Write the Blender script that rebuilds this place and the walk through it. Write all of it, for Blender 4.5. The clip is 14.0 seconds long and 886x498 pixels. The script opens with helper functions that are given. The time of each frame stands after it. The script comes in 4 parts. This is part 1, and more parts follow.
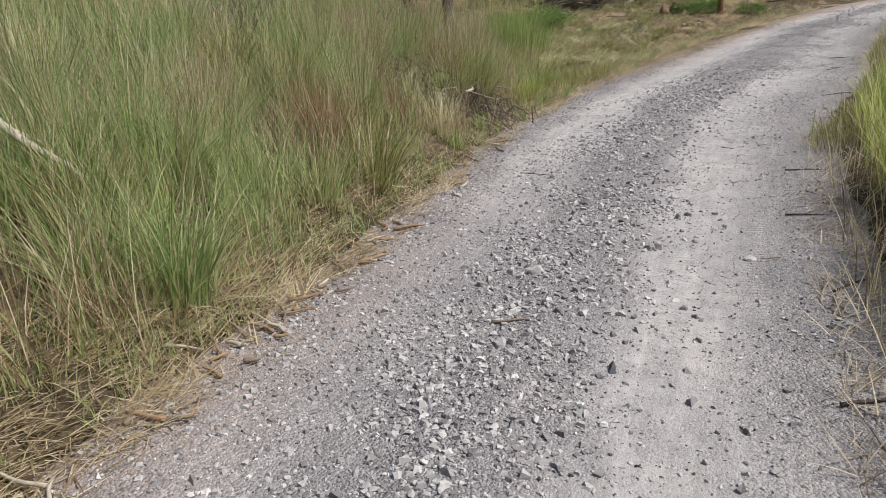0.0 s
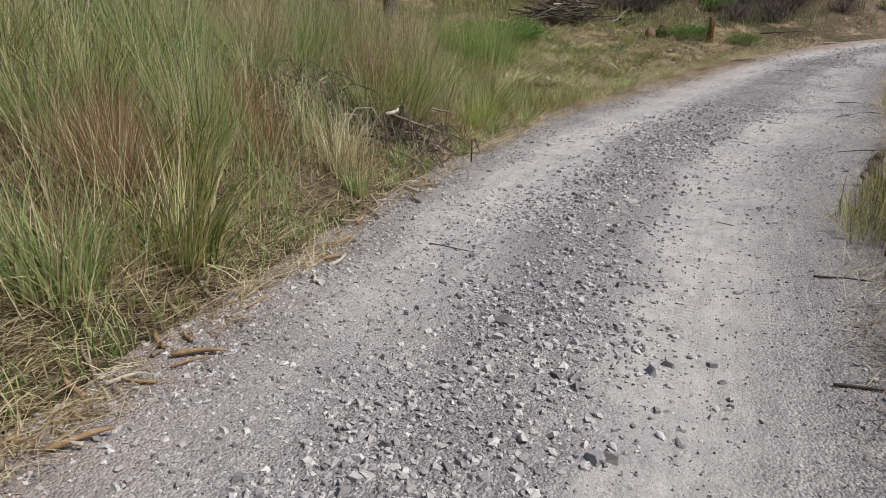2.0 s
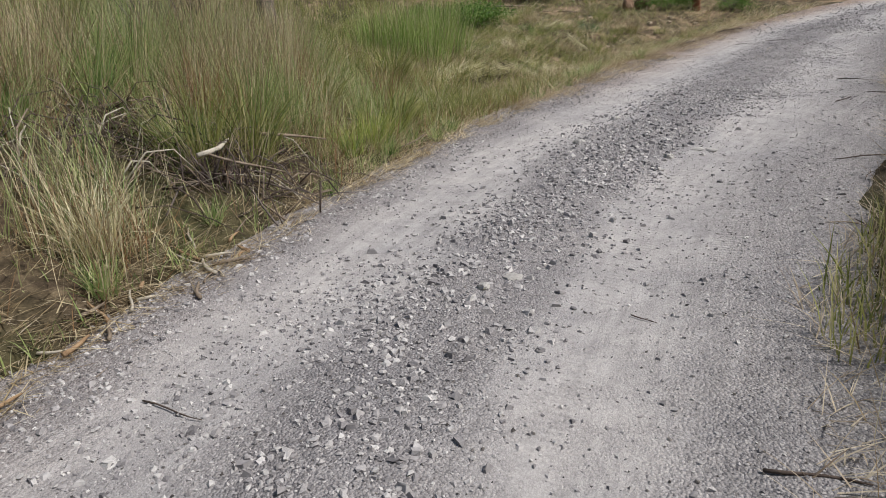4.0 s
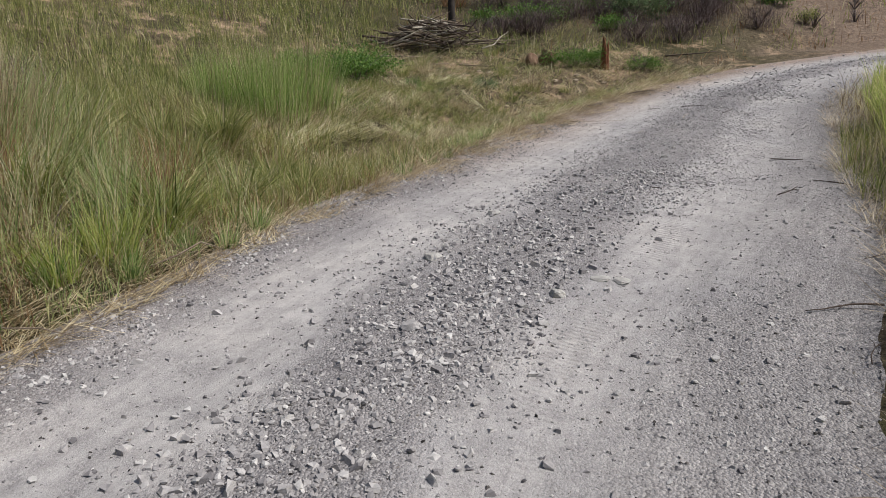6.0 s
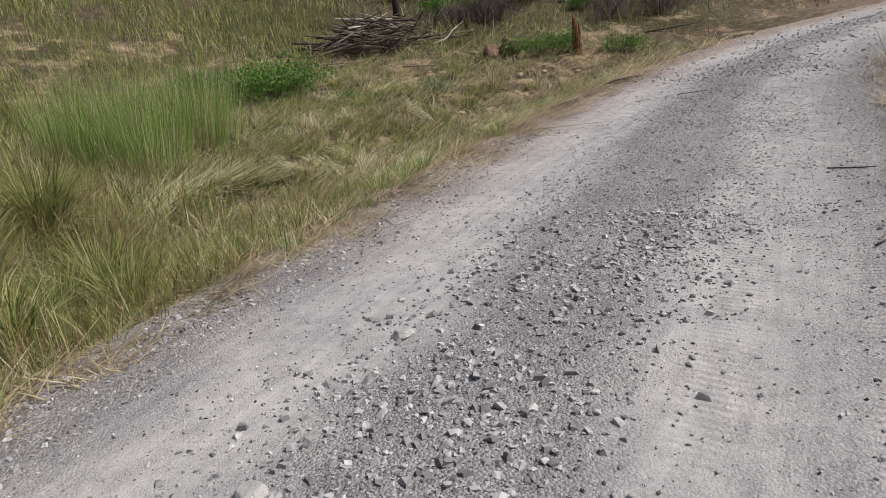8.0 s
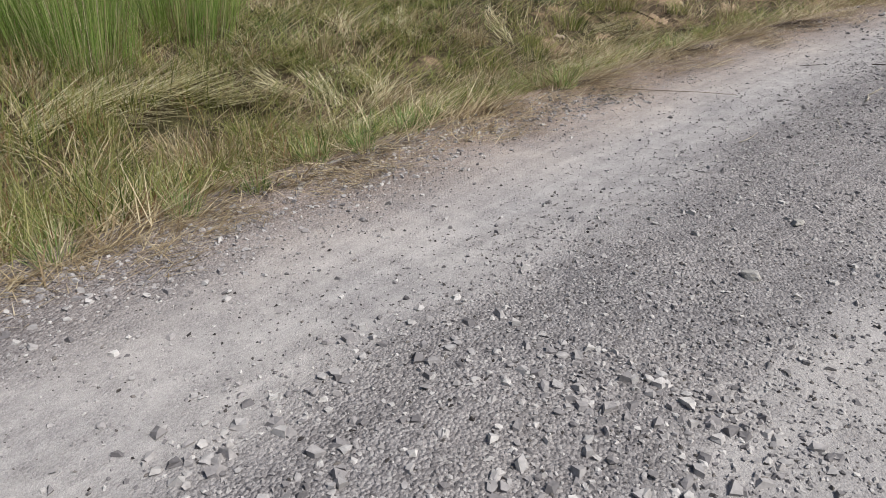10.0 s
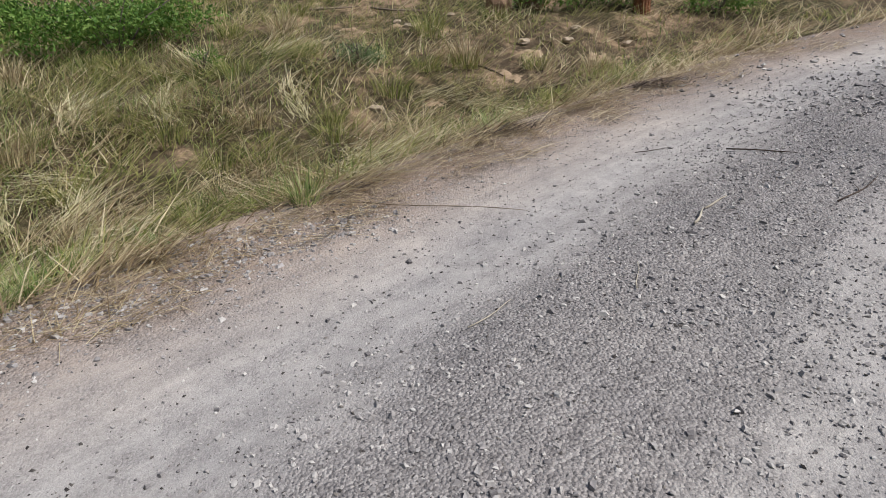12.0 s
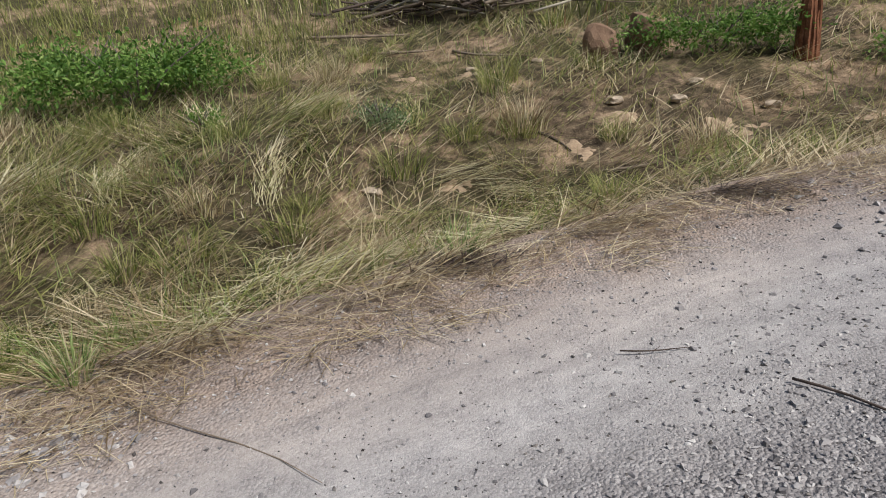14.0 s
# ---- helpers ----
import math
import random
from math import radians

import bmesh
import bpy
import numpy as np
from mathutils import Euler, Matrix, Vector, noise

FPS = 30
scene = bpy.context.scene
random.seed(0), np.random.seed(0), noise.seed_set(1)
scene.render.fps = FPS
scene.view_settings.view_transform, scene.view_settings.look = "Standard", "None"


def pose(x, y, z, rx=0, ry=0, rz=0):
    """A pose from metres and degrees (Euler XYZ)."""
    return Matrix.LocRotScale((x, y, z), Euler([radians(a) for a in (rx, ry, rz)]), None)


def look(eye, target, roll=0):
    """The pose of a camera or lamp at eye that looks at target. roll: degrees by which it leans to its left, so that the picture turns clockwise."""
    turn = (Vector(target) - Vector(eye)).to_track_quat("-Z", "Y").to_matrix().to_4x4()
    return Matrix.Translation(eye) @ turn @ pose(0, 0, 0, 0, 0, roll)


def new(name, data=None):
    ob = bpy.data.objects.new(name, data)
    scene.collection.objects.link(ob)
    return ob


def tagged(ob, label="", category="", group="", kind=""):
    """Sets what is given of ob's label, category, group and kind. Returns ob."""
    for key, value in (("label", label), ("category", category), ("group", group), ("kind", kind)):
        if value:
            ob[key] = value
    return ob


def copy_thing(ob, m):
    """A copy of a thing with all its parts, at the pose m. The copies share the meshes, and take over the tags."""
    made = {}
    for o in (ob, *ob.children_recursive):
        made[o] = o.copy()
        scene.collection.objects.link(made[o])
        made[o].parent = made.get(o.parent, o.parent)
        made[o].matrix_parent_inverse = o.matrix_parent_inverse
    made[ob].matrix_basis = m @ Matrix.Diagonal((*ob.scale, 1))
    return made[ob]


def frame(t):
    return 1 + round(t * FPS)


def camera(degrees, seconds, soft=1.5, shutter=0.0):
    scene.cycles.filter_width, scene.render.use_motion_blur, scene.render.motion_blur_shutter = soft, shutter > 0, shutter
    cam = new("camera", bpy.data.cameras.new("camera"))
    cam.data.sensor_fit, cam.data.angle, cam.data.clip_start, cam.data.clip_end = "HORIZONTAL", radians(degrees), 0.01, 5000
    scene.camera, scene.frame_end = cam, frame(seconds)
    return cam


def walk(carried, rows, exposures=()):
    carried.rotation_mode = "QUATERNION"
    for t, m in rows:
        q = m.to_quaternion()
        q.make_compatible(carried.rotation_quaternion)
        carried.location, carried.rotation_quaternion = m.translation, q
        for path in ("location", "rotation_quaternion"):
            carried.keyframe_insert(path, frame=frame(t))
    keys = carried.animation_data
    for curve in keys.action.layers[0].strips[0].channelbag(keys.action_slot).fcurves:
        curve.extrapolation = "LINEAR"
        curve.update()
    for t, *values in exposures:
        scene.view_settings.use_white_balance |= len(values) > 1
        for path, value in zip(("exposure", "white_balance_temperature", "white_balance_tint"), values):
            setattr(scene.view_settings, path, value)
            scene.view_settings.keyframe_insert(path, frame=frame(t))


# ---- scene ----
cam = camera(66.6, 14.0, 0.95)
PATH = [
    (0, (0.148, 0.073, 1.569), (0.023, 1.954, 0.902), -4.4),
    (0.5, (0.304, 0.675, 1.542), (0.111, 2.536, 0.836), -2.2),
    (1, (0.437, 1.2, 1.521), (0.478, 3.088, 0.861), -3.4),
    (1.5, (0.614, 1.765, 1.511), (0.496, 3.642, 0.832), -2.6),
    (2, (0.745, 2.328, 1.451), (0.699, 4.219, 0.801), 0.3),
    (2.2, (0.829, 2.55, 1.457), (0.866, 4.442, 0.809), -1.8),
    (4.3, (2.138, 4.702, 1.505), (2.032, 6.573, 0.806), -3.8),
    (4.5, (2.219, 4.956, 1.513), (2.204, 6.836, 0.831), -5.2),
    (5, (2.468, 5.534, 1.522), (2.456, 7.403, 0.811), -4.6),
    (5.5, (2.622, 6.142, 1.47), (2.728, 8.038, 0.843), -3.1),
    (6, (2.848, 6.792, 1.429), (2.984, 8.701, 0.85), -1.3),
    (6.5, (3.018, 7.336, 1.455), (3.202, 9.258, 0.934), -1.4),
    (6.6, (3.062, 7.445, 1.445), (3.459, 9.353, 0.995), -0.3),
    (7, (3.289, 7.937, 1.435), (3.78, 9.823, 0.986), -1.6),
    (7.5, (3.515, 8.576, 1.433), (3.673, 10.475, 0.826), -4.6),
    (8, (3.673, 9.208, 1.411), (3.822, 11.113, 0.82), -7.0),
    (8.2, (3.805, 9.462, 1.384), (3.971, 11.361, 0.78), -4.0),
    (10.3, (5.271, 11.863, 1.42), (4.844, 13.615, 0.557), -4.0),
    (10.5, (5.372, 12.022, 1.44), (4.901, 13.769, 0.589), -8.2),
    (10.9, (5.615, 12.456, 1.445), (4.898, 14.146, 0.651), -7.3),
    (11, (5.681, 12.546, 1.476), (4.976, 14.235, 0.668), -6.2),
    (11.5, (6.002, 13.054, 1.487), (5.41, 14.785, 0.68), -2.0),
    (12, (6.411, 13.653, 1.475), (6.171, 15.48, 0.698), -2.9),
    (12.5, (6.711, 14.194, 1.499), (6.28, 15.986, 0.72), -6.6),
    (12.6, (6.768, 14.334, 1.5), (6.331, 16.128, 0.731), -4.9),
    (13, (6.936, 14.8, 1.529), (6.599, 16.614, 0.76), -4.6),
    (13.5, (7.228, 15.336, 1.506), (6.545, 17.01, 0.652), -7.2),
    (14, (7.449, 15.811, 1.488), (6.645, 17.511, 0.806), -4.4),
]
walk(cam, [(t, look(e, g, r)) for t, e, g, r in PATH], ((0, 0.38), (2.2, 0.24), (4.5, 0.18), (14, 0.2)))

# ---- world and light ----
world = bpy.data.worlds.new("sky")
scene.world = world
world.use_nodes = True
sky = world.node_tree.nodes.new("ShaderNodeTexSky")
sky.sky_type, sky.sun_disc = "NISHITA", False
sky.sun_elevation, sky.sun_rotation = radians(52), radians(104)
sky.dust_density = 3.0
world.node_tree.nodes["Background"].inputs["Strength"].default_value = 0.064
world.node_tree.links.new(sky.outputs[0], world.node_tree.nodes["Background"].inputs["Color"])
sun = new("sun", bpy.data.lights.new("sun", "SUN"))
sun.data.energy, sun.data.angle, sun.data.color = 3.6, radians(9), (1.0, 0.975, 0.94)
sun.matrix_world = look((9.7, -2.4, 12.8), (0, 0, 0))


# ---- materials ----
def material(name):
    m = bpy.data.materials.new(name)
    m.use_nodes = True
    t = m.node_tree
    return m, t, t.nodes["Principled BSDF"]


def add(t, kind, **values):
    n = t.nodes.new(kind)
    for key, v in values.items():
        n.inputs[key.replace("_", " ")].default_value = v
    return n


def ramp(t, source, stops):
    n = t.nodes.new("ShaderNodeValToRGB")
    e = n.color_ramp.elements
    while len(e) < len(stops):
        e.new(0.5)
    for el, (p, c) in zip(e, stops):
        el.position, el.color = p, (*c, 1)
    t.links.new(source, n.inputs[0])
    return n.outputs[0]


def mix(t, a, b, factor, mode="MIX"):
    n = t.nodes.new("ShaderNodeMix")
    n.data_type, n.blend_type = "RGBA", mode
    for socket, v in ((n.inputs[0], factor), (n.inputs[6], a), (n.inputs[7], b)):
        if isinstance(v, (int, float)):
            socket.default_value = v
        elif isinstance(v, tuple):
            socket.default_value = (*v, 1)
        else:
            t.links.new(v, socket)
    return n.outputs[2]


def maths(t, op, a, b=0.0):
    n = t.nodes.new("ShaderNodeMath")
    n.operation = op
    for socket, v in zip(n.inputs, (a, b)):
        if isinstance(v, (int, float)):
            socket.default_value = v
        else:
            t.links.new(v, socket)
    return n.outputs[0]


def noise_of(t, scale, detail=5, rough=0.6, coord=None, kind="ShaderNodeTexNoise"):
    n = t.nodes.new(kind)
    n.inputs["Scale"].default_value = scale
    if kind == "ShaderNodeTexNoise":
        n.inputs["Detail"].default_value, n.inputs["Roughness"].default_value = detail, rough
    if coord is None:
        coord = t.nodes.new("ShaderNodeTexCoord").outputs["Object"]
    t.links.new(coord, n.inputs["Vector"])
    return n


def bump(t, bsdf, source, strength, distance):
    n = add(t, "ShaderNodeBump", Strength=strength, Distance=distance)
    t.links.new(source, n.inputs["Height"])
    t.links.new(n.outputs[0], bsdf.inputs["Normal"])


def leafy(name, stops, patch, through_light=0.35, rough=0.6):
    """Blades and leaves: a colour for each island, drifting in patches, with some light coming through."""
    m, t, b = material(name)
    rnd = t.nodes.new("ShaderNodeNewGeometry").outputs["Random Per Island"]
    c = ramp(t, rnd, stops)
    n = noise_of(t, 0.9, 3)
    c = mix(t, c, patch, ramp(t, n.outputs[0], [(0.42, (0, 0, 0)), (0.62, (0.45, 0.45, 0.45))]))
    t.links.new(c, b.inputs["Base Color"])
    b.inputs["Roughness"].default_value = rough
    b.inputs["Specular IOR Level"].default_value = 0.25
    tr = t.nodes.new("ShaderNodeBsdfTranslucent")
    t.links.new(c, tr.inputs[0])
    ms = add(t, "ShaderNodeMixShader", Fac=through_light)
    t.links.new(b.outputs[0], ms.inputs[1])
    t.links.new(tr.outputs[0], ms.inputs[2])
    t.links.new(ms.outputs[0], t.nodes["Material Output"].inputs["Surface"])
    return m


def gritty(name, stops, scale, rough=0.9, grain=60.0, relief=0.02):
    """Stone, soil and bark: two scales of colour and a fine relief."""
    m, t, b = material(name)
    n1, n2 = noise_of(t, scale, 6), noise_of(t, grain, 4, 0.7)
    both = maths(t, "ADD", maths(t, "MULTIPLY", n1.outputs[0], 0.65), maths(t, "MULTIPLY", n2.outputs[0], 0.35))
    t.links.new(ramp(t, both, stops), b.inputs["Base Color"])
    b.inputs["Roughness"].default_value = rough
    b.inputs["Specular IOR Level"].default_value = 0.2
    bump(t, b, both, 0.7, relief)
    return m


def stone_material(name, stops, by_object):
    m, t, b = material(name)
    if by_object:
        rnd = t.nodes.new("ShaderNodeObjectInfo").outputs["Random"]
    else:
        rnd = t.nodes.new("ShaderNodeNewGeometry").outputs["Random Per Island"]
    n = noise_of(t, 45, 4)
    c = mix(t, ramp(t, rnd, stops), ramp(t, n.outputs[0], [(0.3, (0.35, 0.35, 0.35)), (0.7, (0.65, 0.65, 0.65))]), 0.6, "OVERLAY")
    t.links.new(c, b.inputs["Base Color"])
    b.inputs["Roughness"].default_value = 0.88
    b.inputs["Specular IOR Level"].default_value = 0.25
    bump(t, b, n.outputs[0], 0.5, 0.006)
    return m


GREYS = [(0.0, (0.15, 0.142, 0.147)), (0.2, (0.25, 0.237, 0.24)), (0.5, (0.345, 0.328, 0.327)), (0.8, (0.43, 0.413, 0.407)), (1.0, (0.55, 0.53, 0.515))]
GRAVEL = stone_material("gravel stone", GREYS, False)
# grit coloured very dark to paint in small shadows and cracks between stones
SHADEGRIT = stone_material("dark grit", [(0, (0.03, 0.026, 0.026)), (0.6, (0.11, 0.1, 0.095)), (1, (0.22, 0.2, 0.185))], False)
PEBBLE = stone_material("loose stone", GREYS, True)
PALE = gritty("pale stone", [(0.3, (0.3, 0.285, 0.27)), (0.7, (0.48, 0.465, 0.44))], 9)
ROCK = gritty("reddish rock", [(0.3, (0.14, 0.085, 0.06)), (0.7, (0.33, 0.22, 0.15))], 7)
CHAR = gritty("charred bark", [(0.3, (0.02, 0.018, 0.017)), (0.6, (0.065, 0.055, 0.05)), (0.8, (0.12, 0.1, 0.09))], 9, 0.95, 40, 0.03)
GREYBARK = gritty("grey bark", [(0.3, (0.07, 0.055, 0.05)), (0.7, (0.19, 0.16, 0.145))], 8, 0.95, 40, 0.03)
ROTTEN = gritty("rotten red wood", [(0.3, (0.05, 0.022, 0.013)), (0.52, (0.19, 0.08, 0.042)), (0.72, (0.32, 0.17, 0.1))], 11, 0.9, 60, 0.03)
DEADWOOD = gritty("dead wood", [(0.3, (0.1, 0.075, 0.055)), (0.7, (0.32, 0.26, 0.2))], 12, 0.9, 70, 0.01)
DARKSTICK = gritty("dark stick", [(0.3, (0.035, 0.026, 0.022)), (0.7, (0.13, 0.1, 0.085))], 14, 0.9, 70, 0.01)
PALEWOOD = gritty("bleached wood", [(0.3, (0.3, 0.27, 0.22)), (0.7, (0.55, 0.5, 0.42))], 12, 0.85, 70, 0.008)
SAND = gritty("sandy stone", [(0.3, (0.3, 0.23, 0.17)), (0.7, (0.55, 0.46, 0.36))], 8, 0.95, 60, 0.02)
SANDSOIL = gritty("sandy soil", [(0.3, (0.2, 0.14, 0.092)), (0.5, (0.38, 0.28, 0.19)), (0.7, (0.53, 0.41, 0.29))], 7, 0.95, 45, 0.03)
BARKCHIP = gritty("bark chip", [(0.3, (0.16, 0.09, 0.05)), (0.7, (0.42, 0.3, 0.18))], 15, 0.9, 70, 0.008)

GREEN = leafy("green grass", [(0, (0.06, 0.13, 0.035)), (0.25, (0.22, 0.34, 0.11)), (0.6, (0.46, 0.55, 0.23)), (0.85, (0.68, 0.66, 0.38)), (1, (0.85, 0.8, 0.58))], (0.4, 0.46, 0.18), 0.48)
OLIVE = leafy("meadow grass", [(0, (0.045, 0.075, 0.018)), (0.3, (0.18, 0.23, 0.06)), (0.65, (0.4, 0.41, 0.14)), (0.88, (0.58, 0.52, 0.27)), (1, (0.78, 0.7, 0.47))], (0.3, 0.3, 0.1), 0.4)
FEATHER = leafy("feathery grass", [(0, (0.1, 0.2, 0.04)), (0.4, (0.26, 0.4, 0.1)), (0.75, (0.45, 0.55, 0.19)), (1, (0.74, 0.72, 0.42))], (0.36, 0.42, 0.12), 0.45)
# yellower and brighter than OLIVE: sun through the blades, partly put into the colour
LITGRASS = leafy("verge grass", [(0, (0.13, 0.21, 0.04)), (0.35, (0.33, 0.43, 0.1)), (0.7, (0.56, 0.6, 0.2)), (1, (0.82, 0.76, 0.42))], (0.5, 0.5, 0.14), 0.55)
STRAW = leafy("dry straw", [(0, (0.13, 0.088, 0.05)), (0.38, (0.34, 0.26, 0.15)), (0.6, (0.62, 0.52, 0.33)), (1, (0.86, 0.77, 0.56))], (0.4, 0.31, 0.19), 0.35)
PALESTRAW = leafy("pale straw", [(0, (0.3, 0.28, 0.14)), (0.35, (0.68, 0.63, 0.4)), (1, (0.9, 0.86, 0.66))], (0.66, 0.62, 0.36), 0.35)
RUST = leafy("rusty stalks", [(0, (0.2, 0.11, 0.06)), (1, (0.4, 0.24, 0.13))], (0.3, 0.19, 0.1), 0.2)
LITTER = leafy("grey-brown litter", [(0, (0.18, 0.135, 0.1)), (0.4, (0.44, 0.36, 0.265)), (1, (0.76, 0.67, 0.52))], (0.46, 0.38, 0.28), 0.25)
DUFF = leafy("dark duff", [(0, (0.035, 0.026, 0.024)), (0.7, (0.11, 0.08, 0.07)), (1, (0.26, 0.2, 0.16))], (0.07, 0.05, 0.045), 0.05)
LEAF = leafy("bush leaf", [(0, (0.05, 0.12, 0.025)), (0.6, (0.15, 0.28, 0.055)), (1, (0.3, 0.42, 0.12))], (0.11, 0.2, 0.04), 0.35, 0.5)
GUMLEAF = leafy("blue-green leaf", [(0, (0.09, 0.15, 0.065)), (0.6, (0.2, 0.28, 0.13)), (1, (0.42, 0.48, 0.3))], (0.16, 0.24, 0.1), 0.35, 0.45)
PURPLE = leafy("dead twigs", [(0, (0.07, 0.05, 0.05)), (0.6, (0.14, 0.1, 0.095)), (1, (0.22, 0.16, 0.14))], (0.1, 0.07, 0.07), 0.05)


def ground_material():
    m, t, b = material("verge soil and litter")
    n1, n2, n3 = noise_of(t, 0.55, 6, 0.65), noise_of(t, 9, 6, 0.7), noise_of(t, 70, 4, 0.7)
    # litter and grassy soil darkened, painting deeper shade into the gaps between blades
    litter = ramp(t, n2.outputs[0], [(0.3, (0.032, 0.024, 0.017)), (0.5, (0.095, 0.07, 0.047)), (0.7, (0.22, 0.17, 0.11))])
    grassy = ramp(t, n2.outputs[0], [(0.3, (0.025, 0.026, 0.012)), (0.7, (0.11, 0.1, 0.048))])
    c = mix(t, litter, grassy, ramp(t, n1.outputs[0], [(0.4, (0, 0, 0)), (0.6, (1, 1, 1))]))
    n4 = noise_of(t, 1.7, 8, 0.72)
    sand = ramp(t, n3.outputs[0], [(0.3, (0.36, 0.24, 0.15)), (0.7, (0.56, 0.42, 0.29))])
    spot = t.nodes.new("ShaderNodeSeparateXYZ")
    t.links.new(t.nodes.new("ShaderNodeTexCoord").outputs["Object"], spot.inputs[0])
    bare = ramp(t, maths(t, "MULTIPLY", spot.outputs[1], 0.02), [(0.36, (0, 0, 0)), (0.42, (0.12, 0.12, 0.12)), (0.47, (0.12, 0.12, 0.12)), (0.52, (0, 0, 0))])
    c = mix(t, c, sand, ramp(t, maths(t, "ADD", n4.outputs[0], bare), [(0.62, (0, 0, 0)), (0.75, (0.85, 0.85, 0.85))]))
    sep = t.nodes.new("ShaderNodeSeparateXYZ")
    t.links.new(t.nodes.new("ShaderNodeTexCoord").outputs["Object"], sep.inputs[0])
    east = maths(t, "ADD", maths(t, "MULTIPLY", sep.outputs[0], 0.05), maths(t, "MULTIPLY", n1.outputs[0], 0.5))
    brown = ramp(t, n2.outputs[0], [(0.32, (0.11, 0.08, 0.062)), (0.5, (0.19, 0.138, 0.105)), (0.68, (0.31, 0.235, 0.175))])
    c = mix(t, c, brown, maths(t, "MULTIPLY", ramp(t, east, [(0.86, (0, 0, 0)), (0.98, (0.9, 0.9, 0.9))]), ramp(t, maths(t, "MULTIPLY", sep.outputs[1], 0.02), [(0.4, (0, 0, 0)), (0.44, (1, 1, 1))])))
    c = mix(t, c, ramp(t, n3.outputs[0], [(0.3, (0.3, 0.3, 0.3)), (0.7, (0.7, 0.7, 0.7))]), 0.6, "OVERLAY")
    t.links.new(c, b.inputs["Base Color"])
    b.inputs["Roughness"].default_value = 0.95
    b.inputs["Specular IOR Level"].default_value = 0.15
    bump(t, b, maths(t, "ADD", n2.outputs[0], maths(t, "MULTIPLY", n3.outputs[0], 0.4)), 0.8, 0.05)
    return m


def road_material():
    """Dusty wheel tracks and coarser strips between them; x of the map runs across the track, y along it in metres."""
    m, t, b = material("gravel track")
    uv = t.nodes.new("ShaderNodeUVMap").outputs[0]
    wob = noise_of(t, 0.8, 3)
    sep = t.nodes.new("ShaderNodeSeparateXYZ")
    t.links.new(uv, sep.inputs[0])
    u = maths(t, "ADD", sep.outputs[0], maths(t, "MULTIPLY", maths(t, "SUBTRACT", wob.outputs[0], 0.5), 0.22))
    dusty = ramp(t, u, [(0.08, (0, 0, 0)), (0.19, (0.9, 0.9, 0.9)), (0.33, (0.95, 0.95, 0.95)), (0.41, (0.08, 0.08, 0.08)),
                        (0.57, (0.1, 0.1, 0.1)), (0.64, (0.9, 0.9, 0.9)), (0.77, (0.75, 0.75, 0.75)), (0.88, (0.12, 0.12, 0.12))])
    v1 = noise_of(t, 80, kind="ShaderNodeTexVoronoi")
    v2 = noise_of(t, 190, kind="ShaderNodeTexVoronoi")
    n1, n2, n3 = noise_of(t, 260, 3, 0.7), noise_of(t, 7, 6, 0.7), noise_of(t, 1.1, 4)
    bw = t.nodes.new("ShaderNodeRGBToBW")
    t.links.new(v1.outputs["Color"], bw.inputs[0])
    bw2 = t.nodes.new("ShaderNodeRGBToBW")
    t.links.new(v2.outputs["Color"], bw2.inputs[0])
    # darker than the loose gravel: shade in the gaps between stones, put into the colour
    stones = ramp(t, maths(t, "ADD", maths(t, "MULTIPLY", bw.outputs[0], 0.55), maths(t, "MULTIPLY", bw2.outputs[0], 0.45)),
                  [(0.22, (0.14, 0.132, 0.135)), (0.5, (0.26, 0.246, 0.248)), (0.78, (0.39, 0.374, 0.37))])
    dust = ramp(t, maths(t, "ADD", maths(t, "MULTIPLY", n1.outputs[0], 0.4), maths(t, "ADD", maths(t, "MULTIPLY", bw2.outputs[0], 0.25), maths(t, "MULTIPLY", n2.outputs[0], 0.35))),
                [(0.25, (0.28, 0.268, 0.264)), (0.75, (0.55, 0.531, 0.52))])
    place = t.nodes.new("ShaderNodeSeparateXYZ")
    t.links.new(t.nodes.new("ShaderNodeTexCoord").outputs["Object"], place.inputs[0])
    worn = ramp(t, maths(t, "MULTIPLY", place.outputs[1], 0.1), [(0.42, (0.25, 0.25, 0.25)), (0.75, (1, 1, 1))])
    worn = maths(t, "MAXIMUM", worn, maths(t, "GREATER_THAN", sep.outputs[0], 0.5))
    dusty = maths(t, "MULTIPLY", dusty, worn)
    share = maths(t, "MULTIPLY", dusty, ramp(t, n2.outputs[0], [(0.3, (0.55, 0.55, 0.55)), (0.6, (1, 1, 1))]))
    c = mix(t, stones, dust, share)
    spot = t.nodes.new("ShaderNodeSeparateXYZ")
    t.links.new(t.nodes.new("ShaderNodeTexCoord").outputs["Object"], spot.inputs[0])
    warm = ramp(t, sep.outputs[0], [(0.04, (1, 1, 1)), (0.26, (0, 0, 0))])
    warm = maths(t, "MULTIPLY", warm, ramp(t, maths(t, "MULTIPLY", spot.outputs[1], 0.04), [(0.16, (0.7, 0.7, 0.7)), (0.28, (0.1, 0.1, 0.1)), (0.52, (0.15, 0.15, 0.15)), (0.64, (1, 1, 1))]))
    c = mix(t, c, (0.4, 0.29, 0.21), maths(t, "MULTIPLY", warm, maths(t, "MULTIPLY", n2.outputs[0], 1.1)))
    c = mix(t, c, ramp(t, n3.outputs[0], [(0.3, (0.42, 0.42, 0.43)), (0.7, (0.58, 0.57, 0.56))]), 0.8, "OVERLAY")
    stretch = t.nodes.new("ShaderNodeVectorMath")
    stretch.operation = "MULTIPLY"
    stretch.inputs[1].default_value = (55, 0.9, 1)
